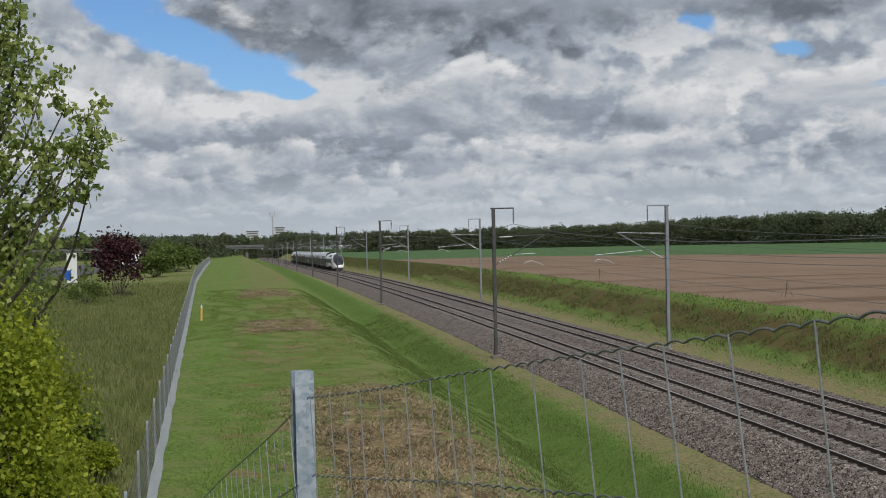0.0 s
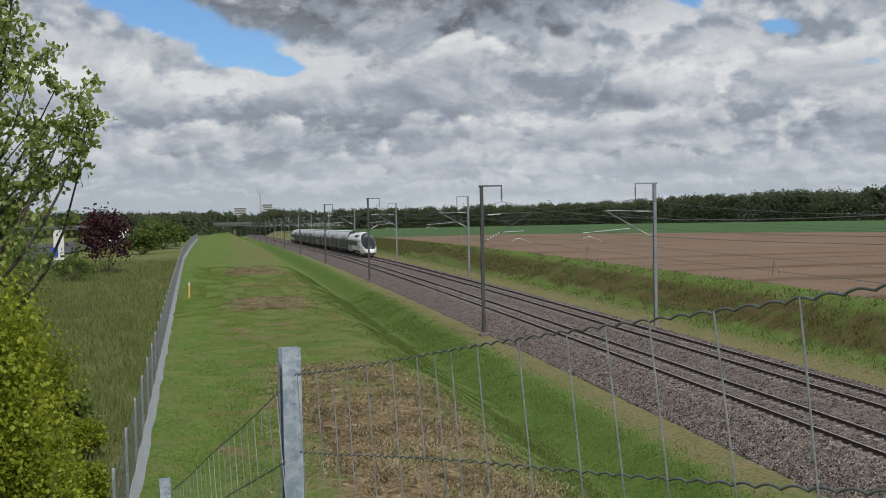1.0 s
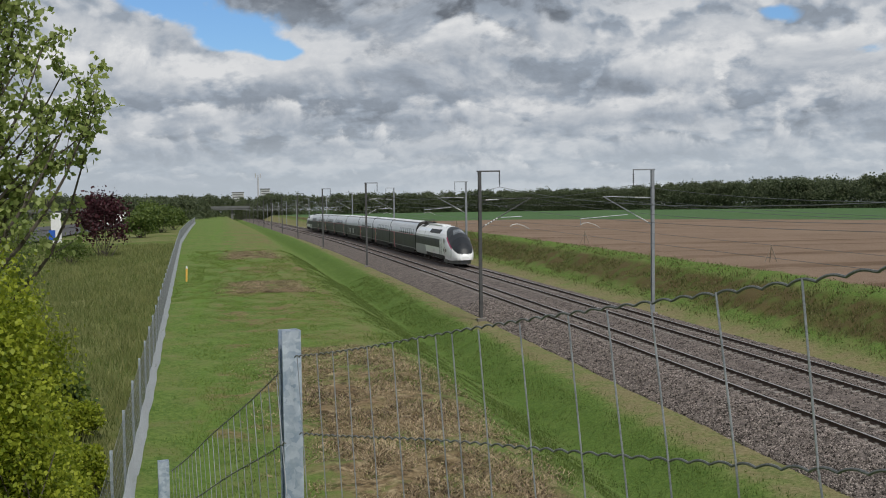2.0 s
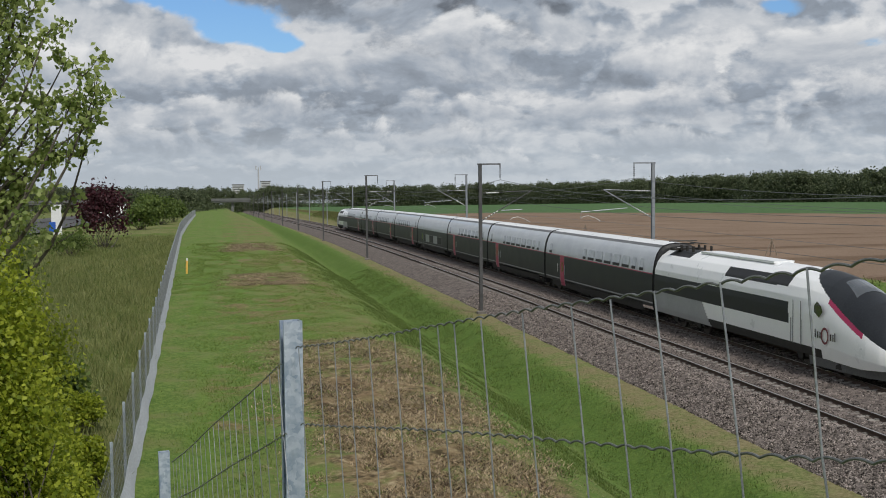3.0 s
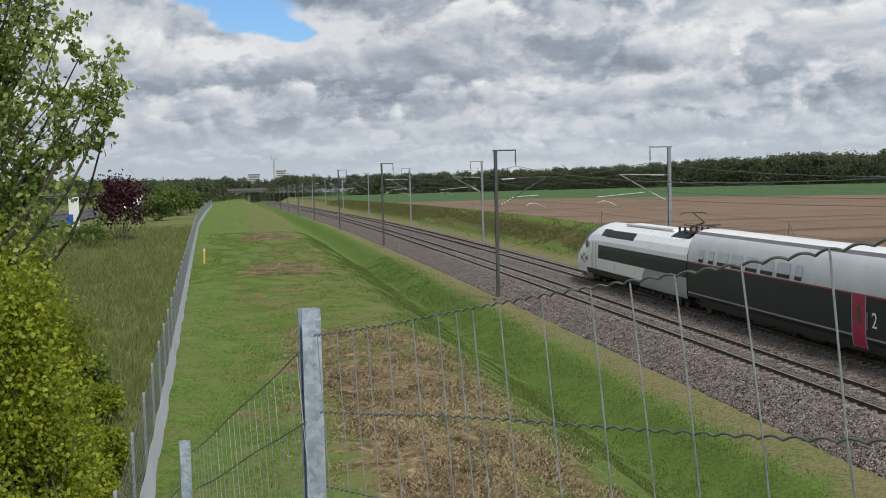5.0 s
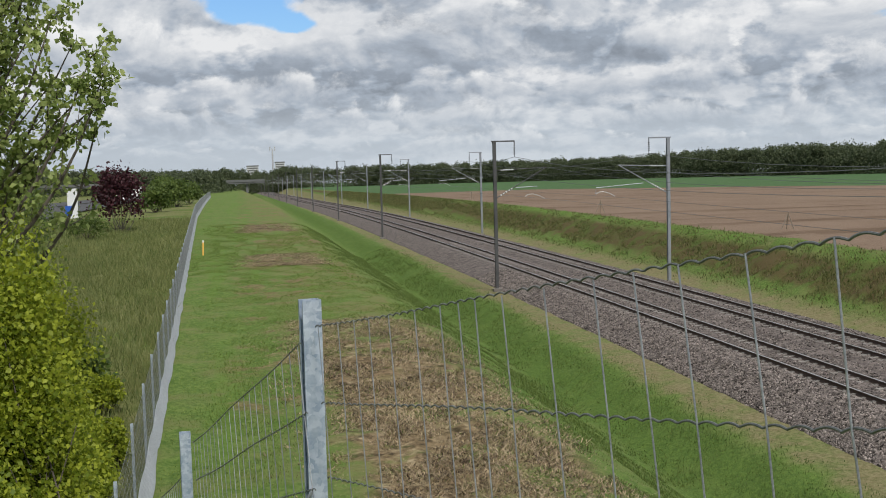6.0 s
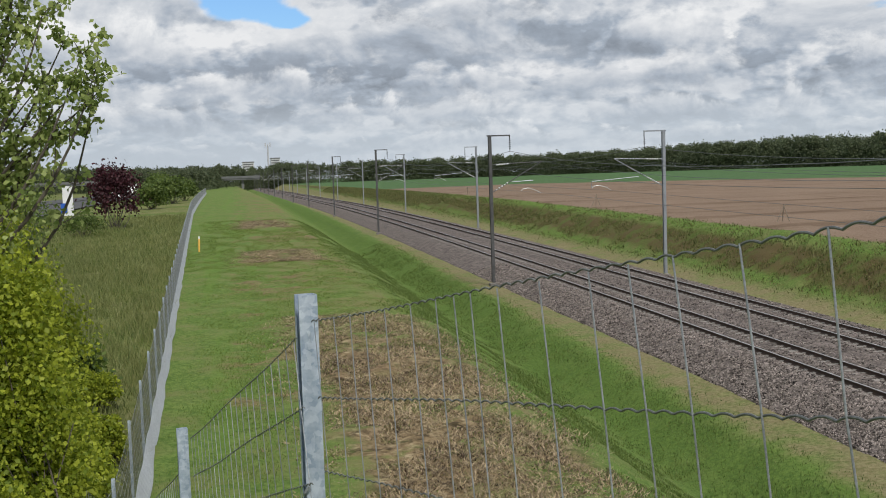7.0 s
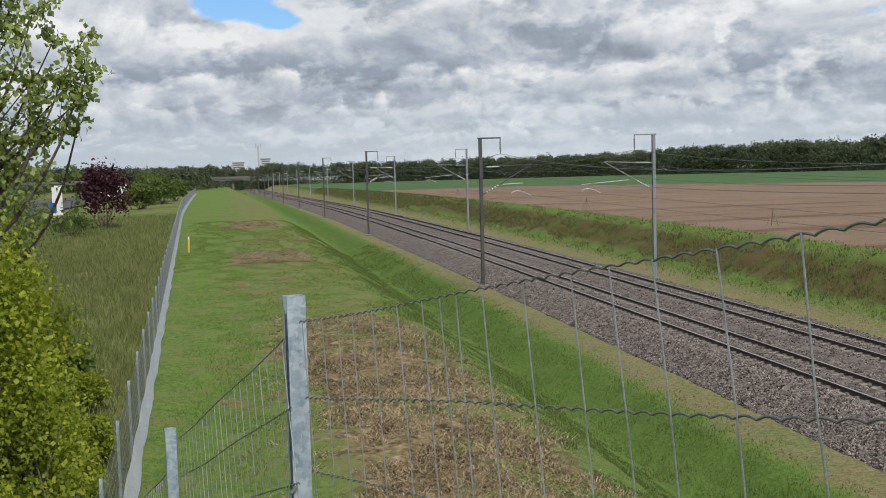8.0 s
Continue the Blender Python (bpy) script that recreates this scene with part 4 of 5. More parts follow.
def steel_post(name, top, length, face, label):
    """A folded channel post with a hollow back."""
    t = thing(name, label, "fence post", "posts of the stock fence", at=Matrix.Translation(top) @ pose(0, 0, 0, 0, 0, face))
    bm = bm_new()
    w, d, k = 0.0305, 0.050, 0.003
    ring = [(-w, 0), (w, 0), (w, d), (-w, d), (-w, d - 0.010), (-w + k, d - 0.010), (-w + k, d - k), (w - k, d - k), (w - k, k), (-w + k, k), (-w + k, 0.004), (-w, 0.004)]
    loft(bm, [[Vector((x, y, z)) for x, y in ring] for z in (-length, 0.0)])
    part("channel", bm, M_GALV, t)
    for z in (-0.62, -1.0):
        bm = bm_new()
        tube(bm, [(-w - 0.004, 0.012, z - 0.02), (-w - 0.010, -0.012, z - 0.005), (-w + 0.004, -0.016, z + 0.012), (-w + 0.006, -0.006, z + 0.02)], 0.005, 6)
        part("wire_hook", bm, M_WIRE, t)
    return t


steel_post("fence_post", P_CORNER, 1.9, 13, "galvanised steel channel post with spangled zinc, at the fence corner")
steel_post("fence_post", P_SECOND, 1.9, 8, "galvanised steel channel post lower down the slope")


def stock_mesh(name, a, b, gaps, lead, crimp, label, spacing=0.15, r_line=0.0021, r_up=0.0016, mat=None, seed=1, stays=None):
    """Woven wire between two points of the top wire: crimped line wires, straight uprights square to them."""
    t = thing(name, label, "wire mesh")
    d = (b - a)
    n_len = d.length
    d = d / n_len
    side = d.cross(Vector((0, 0, 1))).normalized()
    down = d.cross(side).normalized()
    if down.z > 0:
        down = -down
    rng = random.Random(seed)
    levels = [0.0]
    for g in gaps:
        levels.append(levels[-1] + g)
    for lv in levels:
        bm = bm_new()
        n = int(n_len / 0.0075)
        pts = []
        for i in range(n + 1):
            s = n_len * i / n
            ph = (s / crimp) % 1.0
            w = 0.0030 * (math.sin(math.pi * ph) ** 0.8 * 2 - 1)
            sag = 0.004 * math.sin(math.pi * s / n_len) + 0.004 * math.sin(s * 3.1 + lv * 5)
            pts.append(a + d * s + down * (lv + sag - w))
        tube(bm, pts, r_line, 6)
        part("line_wire", bm, mat or M_WIREDARK, t, smooth=True)
    if stays is None:
        stays = [lead + spacing * i for i in range(int((n_len - lead) / spacing) + 1)]
    for s in stays:
        bm = bm_new()
        e = [rng.uniform(-0.005, 0.005) for _ in levels]
        pts = [a + d * (s + e[i]) + down * (lv + 0.004 * math.sin(math.pi * s / n_len)) + side * 0.002 for i, lv in enumerate(levels)]
        tube(bm, pts, r_up, 6)
        part("stay_wire", bm, M_WIRE, t, smooth=True)
    return t


ALONG = Vector((P_RIGHT.x - P_CORNER.x, P_RIGHT.y - P_CORNER.y, 0)).normalized()
STAYS = [0.04, 0.245, 0.40, 0.53, 0.70, 0.89, 1.05, 1.165, 1.25, 1.39, 1.58, 1.765, 1.90, 2.025, 2.19, 2.365, 2.55, 2.72, 2.90]
stock_mesh("stock_fence_mesh", Vector((*P_CORNER.xy, 7.3165)) + ALONG * 0.03, Vector((*P_CORNER.xy, 7.868)) + ALONG * 3.2, (0.234, 0.229, 0.2, 0.2, 0.2), 0.0, 0.052,
           "woven galvanised stock fence with crimped line wires", stays=STAYS)
stock_mesh("stock_fence_mesh", Vector((0.165, 3.49, 7.265)), Vector((-0.325, 6.545, 6.24)), (0.215, 0.235, 0.2, 0.2, 0.2), 0.06, 0.052,
           "woven galvanised stock fence stepping down the slope", seed=2)
P_THIRD = Vector((-0.95, 10.2, 4.75))
stock_mesh("stock_fence_mesh", Vector((-0.40, 6.6, 6.03)), P_THIRD, (0.215, 0.235, 0.2, 0.2, 0.2), 0.06, 0.052,
           "woven galvanised stock fence at the foot of the slope", seed=3)


# ---- greenery ----
def kites(c, size, rng, up=0.35, slim=0.62):
    """Folded leaf shapes at the centres c."""
    n = len(c)
    d = rng.normal(0, 1, (n, 3))
    d[:, 2] -= up
    d /= np.linalg.norm(d, axis=1)[:, None]
    r = rng.normal(0, 1, (n, 3))
    s = np.cross(d, r)
    s /= np.linalg.norm(s, axis=1)[:, None]
    nn = np.cross(d, s)
    L = (size * rng.uniform(0.7, 1.25, n))[:, None]
    V = np.stack([c, c + d * L * 0.45 + s * L * slim * 0.5 + nn * L * 0.10, c + d * L, c + d * L * 0.45 - s * L * slim * 0.5 + nn * L * 0.10], 1).reshape(-1, 3)
    i = np.arange(n) * 4
    return V, np.stack([i, i + 1, i + 2, i + 3], 1)


def clumps(centre, radii, n_clumps, n_leaf, rng, spread=0.22, shell=0.55):
    """Leaf centres gathered in clumps through an uneven ellipsoid."""
    d = rng.normal(0, 1, (n_clumps, 3))
    d /= np.linalg.norm(d, axis=1)[:, None]
    d[:, 2] = np.where(d[:, 2] < -0.5, -d[:, 2], d[:, 2])
    rad = (shell + (1 - shell) * rng.random(n_clumps) ** 0.6) * rng.uniform(0.75, 1.12, n_clumps)
    c = np.array(centre) + d * rad[:, None] * np.array(radii)
    out = c[:, None, :] + rng.normal(0, 1, (n_clumps, n_leaf, 3)) * spread * np.array(radii) * np.array([1, 1, 0.7])
    return out.reshape(-1, 3), c


M_LEAF_TREE = leaf("poplar_leaf", (0.16, 0.23, 0.055), (0.46, 0.53, 0.19), 0.55)
M_LEAF_BUSH = leaf("maple_leaf", (0.145, 0.205, 0.020), (0.42, 0.47, 0.050), 0.5)
M_LEAF_DARK = leaf("hedge_leaf", (0.060, 0.100, 0.022), (0.14, 0.19, 0.045), 0.4)
M_LEAF_PURPLE = leaf("purple_leaf", (0.030, 0.010, 0.014), (0.085, 0.026, 0.034), 0.3)
# greens lightened and greyed: the haze of distance is put into the leaf colour
M_LEAF_FOREST = leaf("hazed_forest_leaf", (0.062, 0.084, 0.044), (0.140, 0.165, 0.085), 0.4)
M_BARK = surface("grey_bark", (0.06, 0.05, 0.04), (0.15, 0.13, 0.105), 0.9, 0, 5.0, 60.0, 0.006)


def limb(bm, a, b, r0, r1, rng, bend=0.12, n=6):
    a, b = Vector(a), Vector(b)
    L = (b - a).length
    off = Vector(rng.normal(0, 1, 3)) * L * bend
    pts = []
    for i in range(n + 1):
        f = i / n
        pts.append(a.lerp(b, f) + off * math.sin(math.pi * f) + Vector((0, 0, -0.10 * L * math.sin(math.pi * f) * 0.5)))
    tube(bm, pts, r0, 6, r1)
    return pts


def make_near_tree():
    """A young poplar at the fence, its boughs reaching over it."""
    rng = np.random.default_rng(21)
    bx, by = -4.62, 17.2
    z0 = float(land(bx, by))
    t = thing("tree", "slender green poplar with open leafy boughs", "tree", at=pose(bx, by, z0))
    bm = bm_new()
    trunk = limb(bm, (0, 0, -0.2), (0.25, -0.2, 10.6), 0.16, 0.03, rng, 0.02, 10)
    tips = []
    targets = [(2.75, -0.3, 6.9), (2.8, -0.5, 7.1), (2.6, 0.1, 6.7), (2.6, -0.3, 7.3), (2.3, 0.1, 7.5), (1.6, -0.2, 8.3), (2.5, -0.3, 6.8), (2.65, -0.4, 6.6), (2.1, -0.2, 6.75), (2.1, -0.3, 7.85), (1.3, -0.6, 9.1), (0.9, -0.4, 5.5), (1.9, 0.3, 6.9), (1.5, -0.3, 9.9), (1.1, 0.2, 9.2), (1.3, 0.4, 7.4), (0.9, 0.2, 5.2),
               (1.3, -0.9, 6.4), (0.8, 0.8, 8.4), (-1.8, 0.5, 7.5), (-2.2, -0.3, 5.8), (-1.4, 0.9, 9.4), (0.5, -1.2, 8.9), (-0.8, -1.0, 8.0), (0.9, 0.3, 11.2), (0.4, -0.1, 10.6), (0.9, -0.6, 4.9),
               (0.6, -0.8, 6.9), (1.0, 0.6, 6.2), (0.9, -0.5, 8.0), (0.2, 0.7, 5.8), (0.5, 0.5, 7.2), (1.5, 0.6, 8.5), (0.3, -0.9, 5.5), (-0.4, 0.3, 6.6), (-0.5, -0.5, 9.4)]
    targets += [(float(rng.uniform(0.7, 1.9)), float(rng.uniform(-0.9, 0.9)), float(rng.uniform(6.0, 9.8))) for _ in range(16)]
    for i, g in enumerate(targets):
        h = max(2.4, g[2] - 1.0 - 0.55 * math.hypot(g[0], g[1]))
        f = (h + 0.2) / 10.8
        base = trunk[min(int(f * 10), 9)].lerp(trunk[min(int(f * 10) + 1, 10)], f * 10 - int(f * 10))
        pts = limb(bm, base, g, 0.045, 0.008, rng, 0.07, 7)
        for j in range(2, 8):
            for k in range(2):
                p = pts[j]
                d = Vector(rng.normal(0, 1, 3))
                d.z = abs(d.z) * 0.6 + 0.1
                q = p + (d.normalized() * 0.75 + (pts[-1] - pts[0]).normalized() * 0.45) * float(rng.uniform(0.25, 0.8)) * (1.1 - 0.08 * j)
                tw = limb(bm, p, q, 0.010, 0.004, rng, 0.1, 3)
                tips += [tw[1], tw[2], tw[3], tw[3]]
        tips += pts[3:] + [pts[-1]] * 2
    part("trunk", bm, M_BARK, t, "grey-brown trunk and boughs", smooth=True)
    c = np.array([list(p) for p in tips])
    c = np.repeat(c, 6, 0) + rng.normal(0, 0.07, (len(c) * 6, 3))
    V, F = kites(c, np.full(len(c), 0.094), rng, 0.4, 0.85)
    ob = new("crown", fast_mesh("crown", V, F, M_LEAF_TREE))
    ob.parent = t
    tagged(ob, "small rounded green leaves")
    return t


near_tree = make_near_tree()


def make_bush(x, y, r, h, mat, label, leaf_size=0.1, n=70, per=26, seed=0, name="shrub", cat="shrub", low=0.3, spread=0.2):
    rng = np.random.default_rng(seed)
    z0 = float(land(x, y))
    t = thing(name, label, cat, at=pose(x, y, z0))
    c, cl = clumps((0, 0, h * 0.5), (r, r, h * 0.52), n, per, rng, spread, 0.45)
    c = c[c[:, 2] > 0.02]
    bm = bm_new()
    for p in cl[:: max(1, len(cl) // 16)]:
        limb(bm, (rng.normal(0, 0.12 * r), rng.normal(0, 0.12 * r), -0.1), p, 0.012 + 0.012 * r, 0.006, rng, 0.1, 4)
    part("trunk" if cat == "tree" else "stem", bm, M_BARK, t)
    V, F = kites(c, np.full(len(c), leaf_size), rng, 0.3, 0.75)
    ob = new("crown" if cat == "tree" else "foliage", fast_mesh("foliage", V, F, mat))
    ob.parent = t
    return t


BUSHES = [(-2.85, 15.1, 0.8, 4.6), (-3.75, 15.5, 1.0, 5.2), (-2.75, 15.0, 0.55, 3.4), (-3.0, 13.6, 0.7, 2.2), (-3.35, 19.4, 0.95, 3.9), (-2.3, 14.2, 0.45, 1.5), (-2.55, 17.8, 0.55, 1.7), (-2.4, 16.2, 0.5, 1.5), (-2.95, 16.6, 0.75, 3.2), (-3.9, 22.6, 0.9, 2.4), (-3.1, 14.6, 0.95, 2.0), (-3.6, 16.3, 1.25, 3.3), (-3.7, 18.2, 1.1, 4.0), (-4.2, 17.2, 1.4, 5.2), (-4.5, 20.4, 1.3, 4.6), (-5.6, 21.5, 1.7, 5.2), (-4.9, 23.5, 1.2, 3.2), (-5.4, 26.0, 1.5, 3.0),
          (-4.6, 14.2, 1.3, 2.8), (-6.6, 27.5, 2.0, 5.4), (-5.6, 30.5, 1.3, 2.2), (-8.0, 34.0, 2.2, 5.6), (-2.55, 16.2, 0.5, 1.1), (-2.75, 19.2, 0.5, 1.3), (-2.7, 12.6, 0.7, 1.4), (-2.6, 22.4, 0.35, 0.9),
          (-3.3, 27.5, 0.4, 0.9), (-3.5, 15.2, 1.0, 2.8), (-4.1, 18.9, 1.2, 5.0), (-4.9, 22.0, 1.4, 4.6), (-3.35, 17.0, 0.8, 1.9), (-5.1, 24.8, 1.3, 4.2), (-3.15, 20.8, 0.55, 1.5), (-8.6, 44.0, 1.8, 3.0)]
for i, (x, y, r, h) in enumerate(BUSHES):
    make_bush(x, y, r, h, M_LEAF_BUSH, "bushy yellow-green maple shrub outside the fence", 0.078, int(90 + 62 * r * h * 0.5), 36, 40 + i, spread=0.15)
for i, (x, y, r, h) in enumerate([(-4.2, 29, 0.8, 1.5), (-8.0, 38, 1.5, 2.0), (-11.5, 60, 2.6, 4.5), (-14.5, 80, 2.6, 5.0), (-17.5, 98, 3.0, 5.0), (-13.0, 102, 1.7, 2.0)]):
    make_bush(x, y, r, h, M_LEAF_DARK, "dark green leafy bush in tall grass", 0.16, 80, 26, 80 + i)
make_bush(-11.35, 114, 2.35, 5.9, M_LEAF_PURPLE, "dark purple-leaved plum tree", 0.30, 130, 24, 91, "plum_tree", "tree")
for i, (x, y, r, h) in enumerate([(-12.2, 176, 2.2, 3.4), (-11.0, 205, 3.0, 4.4), (-13.0, 215, 3.0, 4.8), (-9.6, 225, 2.4, 4.0), (-14.5, 240, 3.4, 5.4)]):
    make_bush(x, y, r, h, M_LEAF_DARK, "broad mid-green bush beside the fence's far end", 0.42, 110, 22, 95 + i, "hedge_tree", "tree")


def make_grass(name, label, boxes, n, h, w, mat, seed, lean=0.35):
    """Loose blades over stretches of ground (x0, x1, y0, y1)."""
    rng = np.random.default_rng(seed)
    area = np.array([(b[1] - b[0]) * (b[3] - b[2]) * b[4] for b in boxes])
    V = []
    for b, a in zip(boxes, area / area.sum()):
        m = int(n * a)
        x, y = rng.uniform(b[0], b[1], m), b[2] + (b[3] - b[2]) * rng.random(m) ** 1.5
        if b[5]:
            keep = x < fence_x(y) - 0.1
            x, y = x[keep], y[keep]
            m = len(x)
        else:
            x = x + rng.normal(0, 0.55, m)
        p = np.stack([x, y, land(x, y)], 1)
        patch = 0.75 + 0.35 * np.sin(x * 1.9 + 1.3 * np.sin(y * 0.7)) * np.sin(y * 0.9 + x * 0.6)
        hh = h * patch * rng.uniform(0.45, 1.25, m)
        ang = rng.uniform(0, 2 * np.pi, m)
        s = np.stack([np.cos(ang), np.sin(ang), np.zeros(m)], 1) * (w * (1 + y / 40))[:, None]
        tip = p + np.stack([rng.normal(0, lean, m) * hh, rng.normal(0, lean, m) * hh, hh], 1)
        V.append(np.stack([p - s, p + s, tip], 1).reshape(-1, 3))
    V = np.concatenate(V)
    ob = new(name, fast_mesh(name, V, np.arange(len(V)).reshape(-1, 3), mat))
    tagged(ob, label, "grass", kind="stuff")


M_BLADE = leaf("grass_blade", (0.095, 0.15, 0.026), (0.20, 0.265, 0.06), 0.3)
M_BLADE_DEEP = leaf("ditch_grass_blade", (0.075, 0.118, 0.028), (0.155, 0.205, 0.052), 0.3)
M_BLADE_TALL = leaf("tall_grass_blade", (0.105, 0.145, 0.038), (0.27, 0.28, 0.11), 0.4)
M_STRAW = leaf("dry_stalk", (0.050, 0.030, 0.017), (0.47, 0.37, 0.23), 0.15)
M_WEED = leaf("weed_blade", (0.065, 0.085, 0.022), (0.19, 0.19, 0.07), 0.3)
make_grass("mown_grass", "short mown green grass of the strip", [(-1.4, 2.0, 14, 120, 1.0, 0), (-3.0, -1.4, 62, 120, 0.8, 0), (2.0, 6.6, 34, 120, 0.8, 0), (1.6, 6.6, 15, 36, 0.5, 0)], 125000, 0.06, 0.006, M_BLADE, 5)
make_grass("ditch_grass", "longer lush grass of the ditch sides", [(6.2, 15.0, 17, 120, 1.0, 0)], 100000, 0.10, 0.008, M_BLADE_DEEP, 6)
make_grass("tall_grass", "tall seeding grass outside the fence", [(-14, -1.6, 14, 70, 1.0, 1), (-22, -2.5, 70, 140, 0.35, 1)], 110000, 0.46, 0.009, M_BLADE_TALL, 7)
make_grass("dry_stalks", "cut dry stalks and thatch on the crest", [(1.6, 6.8, 16, 42, 1.0, 0), (0.4, 4.4, 66, 75, 0.6, 0), (0.4, 4.2, 102, 117, 0.5, 0)], 90000, 0.085, 0.010, M_STRAW, 9, 1.3)
make_grass("bank_weeds", "rough weeds on the far bank", [(30.8, 35.2, 40, 420, 1.0, 0)], 60000, 0.20, 0.013, M_WEED, 10)


# ---- woods and distance ----
def make_wood(name, label, line, depth, count, height, seed, size=1.0):
    """A far wood along a line of (x, y): crowns of loose leaf clumps, too many to tell apart."""
    rng = np.random.default_rng(seed)
    pts = np.array(line, float)
    seg = np.linalg.norm(np.diff(pts, axis=0), axis=1)
    cum = np.concatenate([[0], np.cumsum(seg)])
    V, F, n0 = [], [], 0
    for i in range(count):
        s = rng.uniform(0, cum[-1])
        j = min(int(np.searchsorted(cum, s) - 1), len(seg) - 1)
        j = max(j, 0)
        f = (s - cum[j]) / seg[j]
        p = pts[j] * (1 - f) + pts[j + 1] * f
        d = (pts[j + 1] - pts[j]) / seg[j]
        nrm = np.array([-d[1], d[0]])
        nrm = nrm if nrm @ p > 0 else -nrm
        p = p + nrm * depth * rng.random() ** 1.4
        h = height * rng.uniform(0.85, 1.08)
        r = h * rng.uniform(0.26, 0.42)
        g = float(land(*p))
        c, _ = clumps((p[0], p[1], g + h * 0.56), (r, r, h * 0.44), 40, 20, rng, 0.16, 0.55)
        low = np.stack([rng.normal(p[0], r * 0.9, 240), rng.normal(p[1], r * 0.9, 240), g + h * rng.uniform(0.0, 0.6, 240)], 1)
        c = np.concatenate([c, low])
        v, fc = kites(c, np.full(len(c), size * h * 0.095), rng, 0.2, 0.9)
        V.append(v)
        F.append(fc + n0)
        n0 += len(v)
    ob = new(name, fast_mesh(name, np.concatenate(V), np.concatenate(F), M_LEAF_FOREST))
    tagged(ob, label, "woodland", kind="stuff")


make_wood("wood", "dark green broadleaf wood behind the fields", [(470, 250), (370, 330), (285, 430)], 45, 190, 14.6, 31, 0.6)
make_wood("wood", "dark green broadleaf wood behind the crop", [(285, 430), (272, 560), (240, 700)], 45, 200, 14.6, 35, 0.6)
make_wood("wood", "dark green broadleaf wood across the line's end", [(240, 700), (150, 770), (70, 790), (34, 760)], 60, 280, 13.4, 32, 0.6)
make_wood("wood", "grey-green far wood beyond the overpass", [(34, 860), (0, 900), (-60, 850), (-140, 700)], 60, 200, 15.0, 33, 0.6)
make_wood("wood", "green wood beside the motorway", [(-16, 640), (-60, 660), (-150, 600), (-180, 380), (-160, 220)], 40, 240, 11.0, 34, 0.7)

make_wood("wood", "low green thicket beside the overpass", [(-34, 440), (-20, 470), (-7, 560)], 14, 46, 8.0, 36)

M_CONCRETE = surface("weathered_concrete", (0.11, 0.112, 0.115), (0.17, 0.172, 0.172), 0.9, 0, 0.3, 6.0)
M_ASPHALT = surface("asphalt", (0.045, 0.045, 0.047), (0.075, 0.074, 0.073), 0.9, 0, 0.5, 12.0)
M_PAINT = surface("white_sheet_paint", (0.68, 0.69, 0.70), (0.8, 0.8, 0.8), 0.45, 0, 0.8, 12.0)
M_BLUE = surface("blue_paint", (0.02, 0.09, 0.42), (0.03, 0.12, 0.5), 0.45, 0, 0.8, 12.0)
M_YELLOW = surface("yellow_paint", (0.75, 0.42, 0.08), (0.85, 0.5, 0.12), 0.5, 0, 4.0, 40.0)
M_FARGREY = surface("far_building_wall", (0.42, 0.43, 0.44), (0.5, 0.51, 0.52), 0.9, 0, 0.1, 1.0)
M_WOODPOST = surface("weathered_wood", (0.20, 0.16, 0.12), (0.33, 0.28, 0.22), 0.9, 0, 4.0, 60.0)


def make_overpass():
    y = 610.0
    zt = float(track_z(y))
    t = thing("overpass", "long weathered grey concrete road overpass across the line", "bridge")
    bm = bm_new()
    box(bm, -150, 13, y - 5, y + 5, zt + 6.0, zt + 7.1)
    part("deck", bm, M_CONCRETE, t)
    bm = bm_new()
    box(bm, -150, 13, y - 5.3, y - 5.0, zt + 6.8, zt + 8.0)
    part("parapet", bm, M_CONCRETE, t)
    for x in (-120, -95, -70, -45, -20, 4):
        bm = bm_new()
        box(bm, x - 0.6, x + 0.6, y - 3.5, y + 3.5, zt - 3, zt + 6.0)
        part("pier", bm, M_CONCRETE, t)


make_overpass()


def make_tower():
    x, y = 26.0, 900.0
    z = float(land(x, y))
    t = thing("telecom_tower", "tall grey telecom mast with antenna head", "tower", at=pose(x, y, z))
    bm = bm_new()
    tube(bm, [(0, 0, 0), (0, 0, 31)], 0.9, 10, 0.55)
    part("shaft", bm, M_FARGREY, t)
    for i, (dx, h) in enumerate(((-1.8, 3.4), (0.0, 2.2), (1.8, 3.4))):
        bm = bm_new()
        box(bm, dx - 0.4, dx + 0.4, -0.4, 0.4, 30.2, 30.2 + h)
        part("antenna", bm, M_FARGREY, t)


make_tower()


def make_blocks():
    for x, y, w, h in ((17.5, 1500.0, 15.0, 29.0), (52.0, 1500.0, 12.0, 30.0)):
        z = float(land(x, y))
        t = thing("apartment_block", "pale grey far apartment block above the trees", "building", at=pose(x, y, z))
        bm = bm_new()
        box(bm, -w / 2, w / 2, -6, 6, 0, h)
        part("wall", bm, M_FARGREY, t)
        bm = bm_new()
        box(bm, -w / 2 - 0.3, w / 2 + 0.3, -6.3, 6.3, h, h + 1.2)
        part("roof", bm, M_CONCRETE, t)
        for i in range(6):
            bm = bm_new()
            box(bm, -w / 2 + 1, w / 2 - 1, -6.08, -5.9, h - 3 - 3 * i, h - 1.6 - 3 * i)
            part("window_row", bm, M_CONCRETE, t)


make_blocks()


